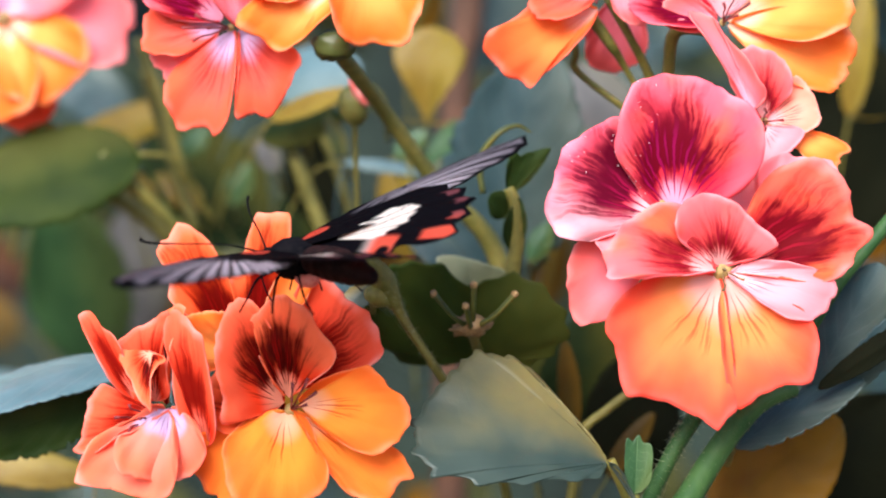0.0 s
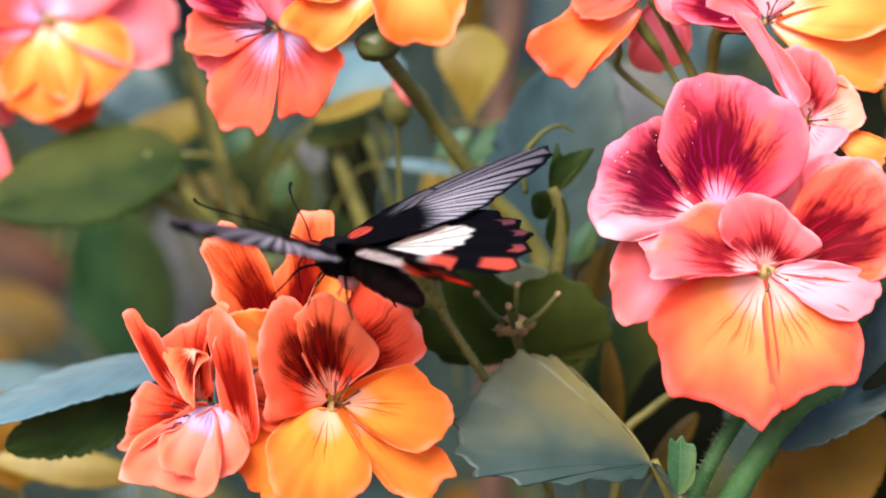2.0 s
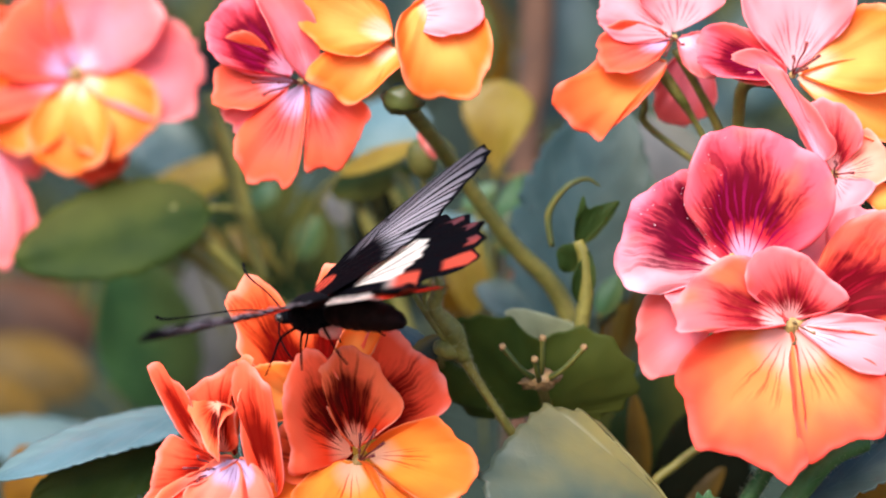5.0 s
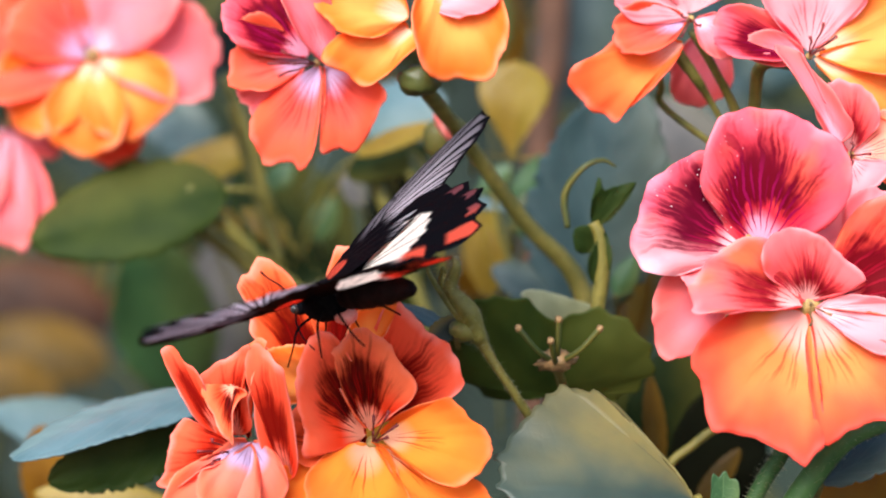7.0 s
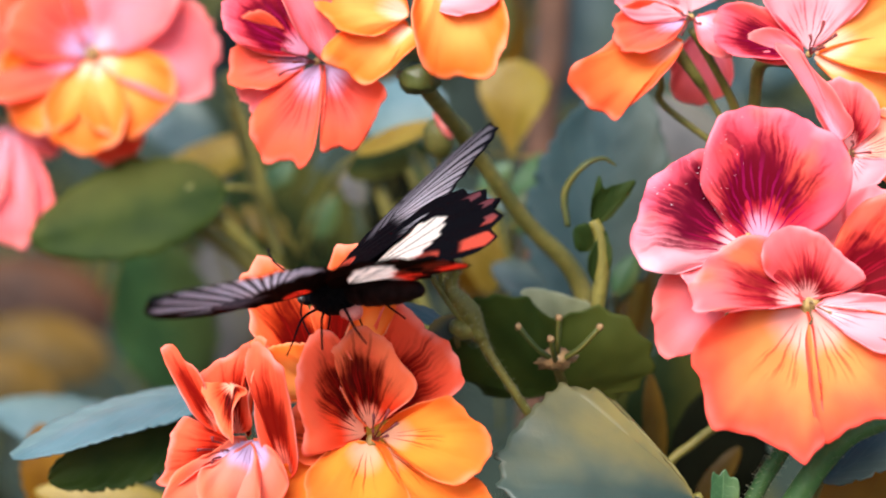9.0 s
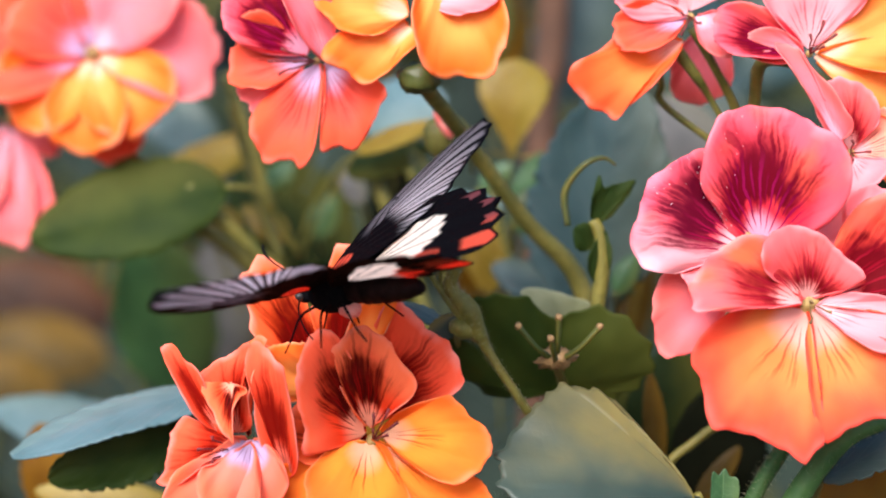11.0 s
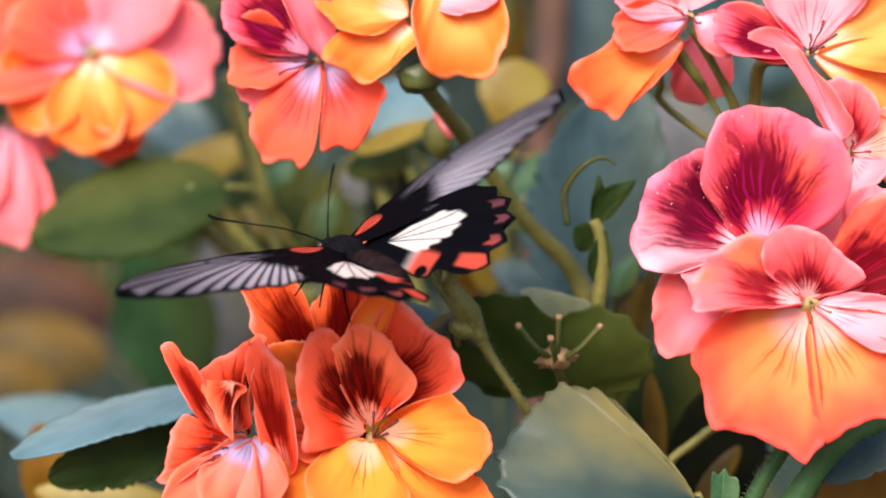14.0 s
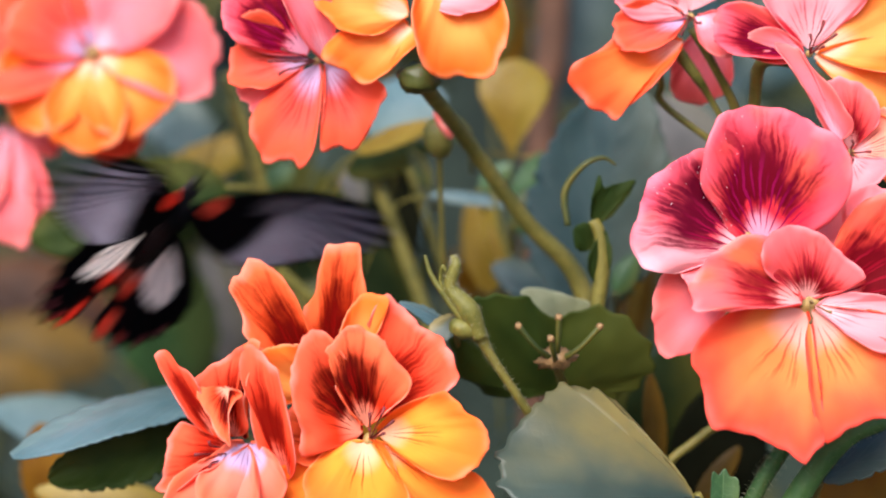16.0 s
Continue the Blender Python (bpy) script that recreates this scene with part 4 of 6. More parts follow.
    petal(low, (6.38, -0.30, -1.03), (5.46, -0.70, -3.31), 2.68, "rose_lower", 0.12, 0.4, 0.1, 0.08, (0.1, -1, 0.35), ragged=0.035, shape=((-0.10, 0.18), (-0.20, 0.40), (-0.33, 0.65), (-0.43, 0.85), (-0.39, 0.93), (-0.35, 1.05), (-0.21, 0.99), (-0.01, 0.97), (0.18, 0.97), (0.35, 1.01), (0.52, 0.78), (0.64, 0.63), (0.58, 0.39), (0.43, 0.18), (0.18, 0.05)))
    petal(low, (6.32, -0.40, -0.95), (4.35, -1.00, -0.64), 1.46, "rose_flush", 0.35, 0.6, 0.4, 0.14, (0.1, -1, 0.5), ragged=0.035, shape=((-0.10, 0.26), (-0.21, 0.65), (-0.25, 0.96), (-0.08, 1.04), (0.08, 1.05), (0.28, 0.83), (0.45, 0.56), (0.43, 0.32), (0.19, 0.13)))
    petal(low, (6.40, -0.30, -0.93), (6.31, -0.60, 0.38), 1.80, "rose_flush", 0.3, 0.6, 0.4, 0.14, (0, -1, 0.4), ragged=0.035, shape=((-0.36, 0.31), (-0.63, 0.60), (-0.57, 0.87), (-0.20, 1.01), (0.18, 0.93), (0.48, 0.61), (0.70, 0.36), (0.39, 0.18)))
    petal(low, (7.41, 0.20, 0.14), (7.84, 0.10, 1.18), 1.29, "rose_pale", 0.3, 0.5, 0.5, 0.12, (0, -1, 0.4), ragged=0.035, shape=((-0.33, 0.10), (-0.44, 0.49), (-0.30, 0.76), (-0.08, 0.97), (0.32, 1.02), (0.69, 0.85), (0.57, 0.43)))
    # flower behind, half covered
    back = flower(head, (7.41, 1.00, 1.74), "salmon flower half covered by others", 3, (0, -1, 0), 0.14)
    petal(back, (7.39, 1.00, 1.77), (7.18, 0.80, 3.16), 0.95, "rose_flush", 0.3, 0.4, 0.2, 0.12, (0, -1, 0.25), ragged=0.035, shape=((-0.16, 0.33), (-0.24, 0.64), (-0.21, 0.91), (0.02, 1.00), (0.30, 0.79), (0.43, 0.46), (0.24, 0.18)))
    petal(back, (7.45, 1.00, 1.77), (8.40, 0.80, 1.98), 1.08, "salmon", 0.3, 0.4, 0.2, 0.12, (0, -1, 0.25), ragged=0.035, shape=((-0.30, 0.21), (-0.44, 0.45), (-0.64, 0.70), (-0.29, 0.93), (0.17, 1.02), (0.44, 0.75), (0.43, 0.44), (0.26, 0.17)))
    petal(back, (7.68, 1.00, 1.63), (8.99, 0.80, 1.25), 0.64, "apricot", 0.3, 0.4, 0.2, 0.08, (0, -1, 0.25), ragged=0.035, shape=((0.02, 0.27), (-0.08, 0.51), (-0.01, 1.02), (0.17, 0.90), (0.37, 0.85), (0.38, 0.52)))
    petal(back, (7.39, 0.90, 1.68), (7.38, 0.30, 0.80), 1.02, "rose_pale", 0.3, 0.4, 0.2, 0.12, (0, -1, 0.25), ragged=0.035, shape=((-0.34, 0.09), (-0.64, 0.30), (-0.39, 0.65), (-0.07, 1.00), (0.27, 1.00), (0.31, 0.65), (0.21, 0.30)))
    petal(back, (7.14, 0.60, 1.92), (6.05, 0.20, 3.71), 0.71, "pink", 0.7, 0.4, 0.3, 0.14, (0.5, -1, 0.1), ragged=0.035, shape=((-0.11, 0.20), (-0.16, 0.45), (-0.19, 0.64), (-0.19, 0.86), (-0.07, 1.03), (0.07, 0.94), (0.06, 0.72), (0.10, 0.47), (0.14, 0.22), (0.13, 0.05)))
    tube("stem", [(4.09, 1.20, -9.91), (5.17, 0.80, -6.53), (6.06, 0.60, -4.97), (6.70, 0.50, -3.94), (7.26, 0.50, -3.34), (7.91, 0.70, -3.10)], [0.26, 0.25, 0.24, 0.22, 0.21, 0.18], "stem_green", head)
    fuzz([(4.09, 1.20, -9.91), (5.17, 0.80, -6.53), (6.06, 0.60, -4.97), (6.70, 0.50, -3.94), (7.26, 0.50, -3.34), (7.91, 0.70, -3.10)], [0.26, 0.25, 0.24, 0.22, 0.21, 0.18], 500, head, 0.09, 2)
    fuzz([(4.02, 1.50, -9.99), (4.80, 1.10, -6.59), (5.39, 0.90, -5.01), (5.80, 0.90, -4.19), (6.21, 0.90, -3.53), (6.50, 0.80, -2.65)], [0.15, 0.15, 0.15, 0.15, 0.15, 0.13], 700, head, 0.16, 3)
    tube("stem", [(4.02, 1.50, -9.99), (4.80, 1.10, -6.59), (5.39, 0.90, -5.01), (5.80, 0.90, -4.19), (6.21, 0.90, -3.53), (6.50, 0.80, -2.65)], [0.15, 0.15, 0.15, 0.15, 0.15, 0.13], "stem_green", head)


def upper_right_head():
    head = flower_head((5.45, 2.00, 2.65), "salmon and apricot geranium head with striped throats")
    face = flower(head, (6.73, 1.40, 3.59), "apricot flower with purple-veined throat", 4, (0, -1, 0), 0.12, (0.1, 0.2))
    petal(face, (6.82, 1.40, 3.56), (9.05, 1.20, 2.75), 1.56, "apricot", 0.2, 0.4, 0.2, 0.12)
    petal(face, (6.82, 1.40, 3.65), (9.05, 1.20, 4.14), 1.77, "apricot", 0.2, 0.4, 0.2, 0.12)
    petal(face, (6.73, 1.40, 3.67), (6.78, 1.20, 5.69), 2.18, "rose_pale", 0.2, 0.4, 0.2, 0.12)
    petal(face, (6.66, 1.40, 3.65), (4.81, 1.00, 4.04), 1.14, "rose_upper", 0.4, 0.5, 0.4, 0.17)
    petal(face, (6.66, 1.40, 3.59), (5.51, 1.00, 3.71), 0.73, "pink", 0.3, 0.4, 0.2, 0.12)
    droop = flower(head, (4.60, 1.80, 4.32), "drooping orange and lilac flower", 3, (-0.2, -1, -0.3), 0.12)
    petal(droop, (4.47, 1.80, 3.90), (2.73, 1.60, 2.60), 1.26, "flame", 0.3, 0.5, 0.2, 0.12, (-0.2, -1, 0.2), ragged=0.035, shape=((-0.12, 0.19), (-0.18, 0.45), (-0.19, 0.74), (-0.21, 0.89), (-0.07, 0.96), (0.05, 1.05), (0.27, 1.00), (0.37, 0.87), (0.33, 0.66), (0.33, 0.41), (0.22, 0.19), (0.06, 0.07)))
    petal(droop, (4.53, 1.80, 4.32), (3.13, 1.40, 3.85), 1.05, "coral", 0.4, 0.4, 0.3, 0.14)
    petal(droop, (4.58, 1.80, 4.37), (3.20, 1.60, 5.13), 1.47, "rose_pale", 0.3, 0.4, 0.2, 0.14)
    petal(droop, (4.68, 1.80, 4.32), (5.49, 1.60, 3.72), 0.94, "pink", 0.3, 0.4, 0.2, 0.14)
    petal(droop, (4.63, 1.80, 4.42), (4.76, 1.60, 5.86), 1.89, "rose_pale", 0.3, 0.4, 0.2, 0.14)
    petal(droop, (5.18, 3.20, 4.37), (4.83, 3.40, 2.75), 1.31, "pink", 0.3, 0.4, 0.2, 0.14)
    tube("pedicel", [(4.66, 2.00, 4.13), (5.10, 2.20, 3.41), (5.53, 2.60, 2.69), (5.92, 3.00, 1.53)], [0.10, 0.08, 0.09, 0.1], "stem", head)
    tube("pedicel", [(4.41, 2.20, 3.72), (4.80, 2.30, 3.20), (5.10, 2.60, 2.80), (5.92, 3.00, 1.53)], [0.12, 0.10, 0.06, 0.06], "bud", head)
    tube("pedicel", [(6.68, 1.80, 3.48), (6.01, 2.20, 3.51), (5.91, 2.60, 2.80), (5.92, 3.00, 1.53)], [0.13, 0.13, 0.12, 0.1], "stem", head)
    tube("pedicel", [(4.09, 2.60, 3.55), (4.15, 2.70, 3.13), (4.28, 2.90, 2.71), (5.92, 3.00, 1.53)], [0.08, 0.07, 0.07, 0.06], "stem", head)


def upper_middle_head():
    head = flower_head((-0.41, 2.00, 2.97), "coral and orange geranium head seen from below")
    face = flower(head, (-2.38, 2.20, 3.53), "coral flower with a lilac throat", 4, (-0.3, -1, -0.1), 0.12, (-0.3, 0.0))
    petal(face, (-2.54, 2.20, 3.67), (-3.81, 2.20, 5.10), 2.02, "rose_upper", 0.3, 0.4, 0.2, 0.14)
    petal(face, (-2.54, 2.30, 3.57), (-4.02, 2.20, 3.62), 1.59, "coral", 0.3, 0.4, 0.2, 0.14)
    petal(face, (-2.60, 2.30, 3.52), (-3.74, 2.30, 2.72), 0.85, "pink", 0.3, 0.4, 0.2, 0.14)
    petal(face, (-2.32, 2.20, 3.53), (-2.94, 1.90, 1.61), 1.32, "coral", 0.28, 0.5, 0.2, 0.1, (-0.2, -1, 0.2), ragged=0.035, shape=((-0.11, 0.21), (-0.21, 0.51), (-0.26, 0.83), (-0.17, 1.01), (-0.05, 0.97), (0.16, 1.04), (0.24, 0.97), (0.39, 0.76), (0.39, 0.61), (0.29, 0.39), (0.17, 0.22)))
    petal(face, (-2.23, 2.20, 3.51), (-1.65, 2.00, 1.83), 1.49, "coral", 0.28, 0.5, 0.2, 0.1, (0.2, -1, 0.2), ragged=0.035, shape=((-0.15, 0.09), (-0.28, 0.26), (-0.45, 0.39), (-0.48, 0.58), (-0.24, 0.80), (-0.02, 1.01), (0.15, 0.91), (0.35, 0.87), (0.22, 0.58), (0.10, 0.29)))
    petal(face, (-2.13, 2.00, 3.47), (-2.93, 1.20, 5.18), 1.00, "pink", 0.5, 0.4, 0.2, 0.10, (0.4, -1, 0.1))
    back = flower(head, (-0.51, 1.80, 4.16), "orange flower with spread petals", 0, (0, -1, 0.3), 0.16)
    petal(back, (-0.62, 1.90, 4.17), (-1.45, 1.50, 3.04), 1.35, "apricot", 0.35, 0.5, 0.3, 0.12, (0, -1, 0.3), ragged=0.035, shape=((-0.18, 0.04), (-0.26, 0.22), (-0.18, 0.55), (-0.12, 0.83), (-0.00, 1.01), (0.23, 0.98), (0.49, 0.99), (0.67, 0.95), (0.63, 0.65), (0.39, 0.42), (0.26, 0.04)))
    petal(back, (-0.62, 1.80, 4.37), (-2.33, 1.40, 4.48), 1.40, "apricot", 0.3, 0.5, 0.3, 0.12, (0, -1, 0.3), ragged=0.035, shape=((-0.14, 0.15), (-0.30, 0.38), (-0.31, 0.70), (-0.15, 0.91), (0.03, 1.04), (0.32, 1.00), (0.49, 0.64), (0.28, 0.15)))
    petal(back, (0.06, 1.70, 5.09), (0.37, 1.30, 3.14), 1.72, "apricot", 0.3, 0.5, 0.25, 0.1, (0.1, -1, 0.2), ragged=0.035, shape=((-0.32, 0.18), (-0.44, 0.38), (-0.44, 0.67), (-0.35, 0.84), (-0.24, 1.02), (0.10, 0.99), (0.25, 0.93), (0.37, 0.75), (0.41, 0.50), (0.38, 0.34), (0.25, 0.16)))
    petal(back, (-0.41, 1.80, 4.74), (0.99, 1.20, 4.76), 1.15, "rose_pale", 0.3, 0.5, 0.25, 0.12)
    ball("calyx", (-0.44, 2.00, 3.20), (0.40, 0.36, 0.30), "sepal", head, "olive green calyx", (20, 0, 15), 0.25)
    tube("stem", [(-0.42, 2.60, 3.17), (0.40, 4.20, 2.24), (1.66, 5.00, 0.58), (2.71, 5.40, -0.56), (3.18, 5.50, -2.29), (3.57, 6.00, -5.36)], [0.16, 0.155, 0.165, 0.20, 0.22, 0.24], "stem", head)


def far_left_head():
    head = flower_head((-8.02, 11.00, 3.15), "soft apricot and pink geranium head")
    face = flower(head, (-7.91, 10.00, 4.42), "apricot flower with red upper petals", 3, (0, -1, 0), 0.3)
    for tip, width, kind in (((-9.27, 9.80, 5.99), 2.81, "coral"), ((-6.79, 9.80, 6.50), 2.81, "pink"), ((-4.93, 10.20, 4.50), 2.68, "pink"),
                             ((-6.42, 9.40, 2.72), 2.36, "apricot"), ((-7.96, 9.20, 1.98), 1.92, "apricot"), ((-9.74, 9.60, 2.99), 2.43, "apricot"), ((-10.78, 10.00, 4.49), 2.81, "coral")):
        petal(face, (-7.91, 10.00, 4.38), tip, width, kind, 0.25, 0.5, 0.25, 0.08)
    petal(face, (-7.82, 10.60, 3.77), (-7.33, 10.40, 2.01), 1.53, "coral", 0.25, 0.5, 0.25, 0.14)
    low = flower(head, (-9.95, 10.60, 2.93), "pink hanging flower with a lilac throat", 3, (0, -1, -0.3), 0.2)
    for tip, width, kind in (((-8.97, 10.20, 0.21), 0.96, "pink"), ((-9.70, 10.00, 0.08), 1.21, "pink"), ((-11.04, 10.00, 0.52), 1.53, "pink"), ((-8.76, 10.80, 2.35), 1.02, "pink")):
        petal(low, (-9.89, 10.60, 2.93), tip, width, kind, 0.3, 0.5, 0.2, 0.08)
    tube("stem", [(-8.02, 11.00, 3.80), (-7.00, 11.20, 1.59), (-4.81, 11.60, -0.12), (-2.21, 12.50, -2.68)], [0.22, 0.2, 0.2, 0.2], "stem", head)
    tube("pedicel", [(-5.12, 12.00, 4.15), (-4.59, 12.00, 2.68), (-4.08, 12.30, 0.82)], [0.14, 0.12, 0.12], "stem", head)


# ---- leaves, buds and stems between the heads ----
def build_leaves():
    leaf((4.54, 0.40, -4.39), (0.88, -0.40, -3.87), 2.77, "leaf", "grey-green geranium leaf with yellowing upper edge", (-0.1, -1, 0.75), 0.3, cup=0.05, ruffle=0.04, stalk=((5.20, 1.00, -5.75), (6.29, 2.00, -7.48)), shape=scalloped(((-0.10, 0.06), (-0.15, 0.19), (-0.16, 0.33), (-0.21, 0.46), (-0.20, 0.57), (-0.24, 0.68), (-0.19, 0.76), (-0.21, 0.92), (-0.13, 0.95), (-0.08, 1.02), (0.02, 0.99), (0.09, 1.00), (0.22, 0.93), (0.29, 0.86), (0.37, 0.81), (0.43, 0.73), (0.50, 0.66), (0.48, 0.57), (0.49, 0.48), (0.44, 0.39), (0.36, 0.31), (0.30, 0.24), (0.21, 0.17), (0.14, 0.10), (0.07, 0.03)), 0.045))
    leaf((2.20, 3.40, -2.83), (2.21, 2.60, -0.87), 3.99, "leaf_deep_shade", "shaded dark green geranium leaf", (0, -1, -0.2), 0.3, cup=0.1, ruffle=0.05, stalk=((2.84, 4.00, -5.10), (3.37, 5.00, -7.51)), shape=scalloped(((-0.59, -0.03), (-0.96, 0.25), (-0.99, 0.62), (-0.90, 0.85), (-0.77, 1.00), (-0.60, 1.04), (-0.30, 1.02), (-0.17, 0.87), (-0.02, 0.78), (0.12, 0.85), (0.36, 0.92), (0.62, 0.81), (0.84, 0.57), (0.89, 0.33), (0.75, 0.11), (0.49, -0.03)), 0.05))
    leaf((2.19, 3.60, -1.45), (2.13, 3.40, -0.75), 1.44, "leaf_rim", "pale upturned lobe of a leaf", (-0.2, -1, 0.6), 0.3, cup=0.1, ruffle=0.03, stalk=None, veins=False, shape=((-0.39, 0.10), (-0.87, 0.92), (-0.58, 1.04), (-0.15, 0.97), (0.42, 0.79), (1.10, 0.47), (0.48, 0.08)))
    leaf((-4.53, 3.40, -2.73), (-8.06, 2.00, -3.90), 1.79, "leaf_pale_sheen", "blue-green geranium leaf seen along its surface", (-0.2, -0.45, 1), 0.3, 0.1, teeth=18, serration=0.16, swell=0.7, stalk=((-3.71, 4.00, -2.66), (-2.55, 5.00, -5.23)))
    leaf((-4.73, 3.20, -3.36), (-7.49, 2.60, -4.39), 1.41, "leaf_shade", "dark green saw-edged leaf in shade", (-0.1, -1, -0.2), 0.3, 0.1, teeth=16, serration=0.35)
    leaf((-4.91, 10.00, 1.42), (-9.28, 9.50, 0.20), 2.36, "leaf_deep_shade", "broad dark green leaf deep in the bed", (0, -1, 0.3), 0.4, 0.1, fine=False)
    leaf((2.76, 8.00, -1.45), (3.95, 7.00, 3.60), 3.23, "leaf_blue", "dull blue-green leaf behind the buds", (-0.2, -1, 0.5), 0.3, 0.1)
    leaf((6.97, 1.40, -4.25), (9.31, 1.00, -3.02), 0.87, "leaf_blue", "blue-green leaf below the rose flower", (-0.2, -1, 0.8), 0.3, 0.1, serration=0.3, stalk=None, veins=False)
    leaf((8.46, 1.80, -3.35), (9.72, 1.40, -0.87), 1.36, "leaf_blue", "upright blue-green leaf beside the rose flower", (-0.3, -1, 0.3), 0.3, 0.15, stalk=None, veins=False)
    leaf((8.85, 1.20, -3.30), (10.34, 1.00, -1.53), 0.72, "leaf_blue", "folded blue-green leaf beside the rose flower", (0.3, -1, 0.3), 0.3, 0.15, stalk=None, veins=False)
    stem([(8.02, 1.20, -2.57), (8.85, 1.20, -1.23), (9.93, 1.40, 0.01)], [0.13, 0.13, 0.14], "yellow-green shoot beside the rose flower", "stem_green")
    leaf((1.58, 11.00, 2.17), (1.67, 11.00, 4.39), 1.70, "leaf_yellow", "yellow kite-shaped leaf by the stake", (0, -1, 0.3), 0.3, 0.1, serration=0.1, swell=2.0)
    leaf((7.07, 4.00, -5.99), (9.47, 3.60, -3.95), 2.33, "leaf_amber", "amber ageing leaf low in the bed", (0, -1, 0.5), 0.4, 0.1, serration=0.08, stalk=None, veins=False)
    # Leaf shape added as a dark patch for the shade low here.
    leaf((9.99, 6.00, -6.52), (11.15, 6.00, -3.72), 3.03, "leaf_black_and_gap", "blackish leaf shape for shade low in the bed", (0, -1, 0.2), 0.3, 0.1, fine=False)
    leaf((4.89, -0.20, -4.93), (4.92, -0.20, -3.89), 0.50, "leaf_mid", "small upright young leaf", (0.2, -1, 0.2), 0.2, cup=0.3, ruffle=0.06, veins=False, stalk=((4.85, 0.00, -5.90), (4.95, 0.40, -7.20)), shape=((-0.18, 0.29), (-0.21, 0.76), (-0.18, 0.99), (-0.08, 0.93), (0.04, 1.03), (0.12, 0.91), (0.24, 0.86), (0.27, 0.48), (0.22, 0.19)))
    leaf((0.22, 2.00, -1.57), (-0.79, 1.60, -0.98), 0.65, "leaf_pale_sheen", "small pale bract beside the bud", (0, -0.6, 1), 0.4, 0.1, stalk=None)
    leaf((0.27, 1.60, -1.24), (-0.33, 1.40, -1.78), 0.50, "leaf", "small green bract under the bud", (-0.3, -1, 0.3), 0.4, 0.1, stalk=None)
    leaf((10.39, 0.80, -1.83), (8.35, 0.60, -3.12), 0.49, "leaf_black_and_gap", "thin blackish leaf beside the rose flower", (0, -1, 0.3), 0.2, 0.2, stalk=None, veins=False)
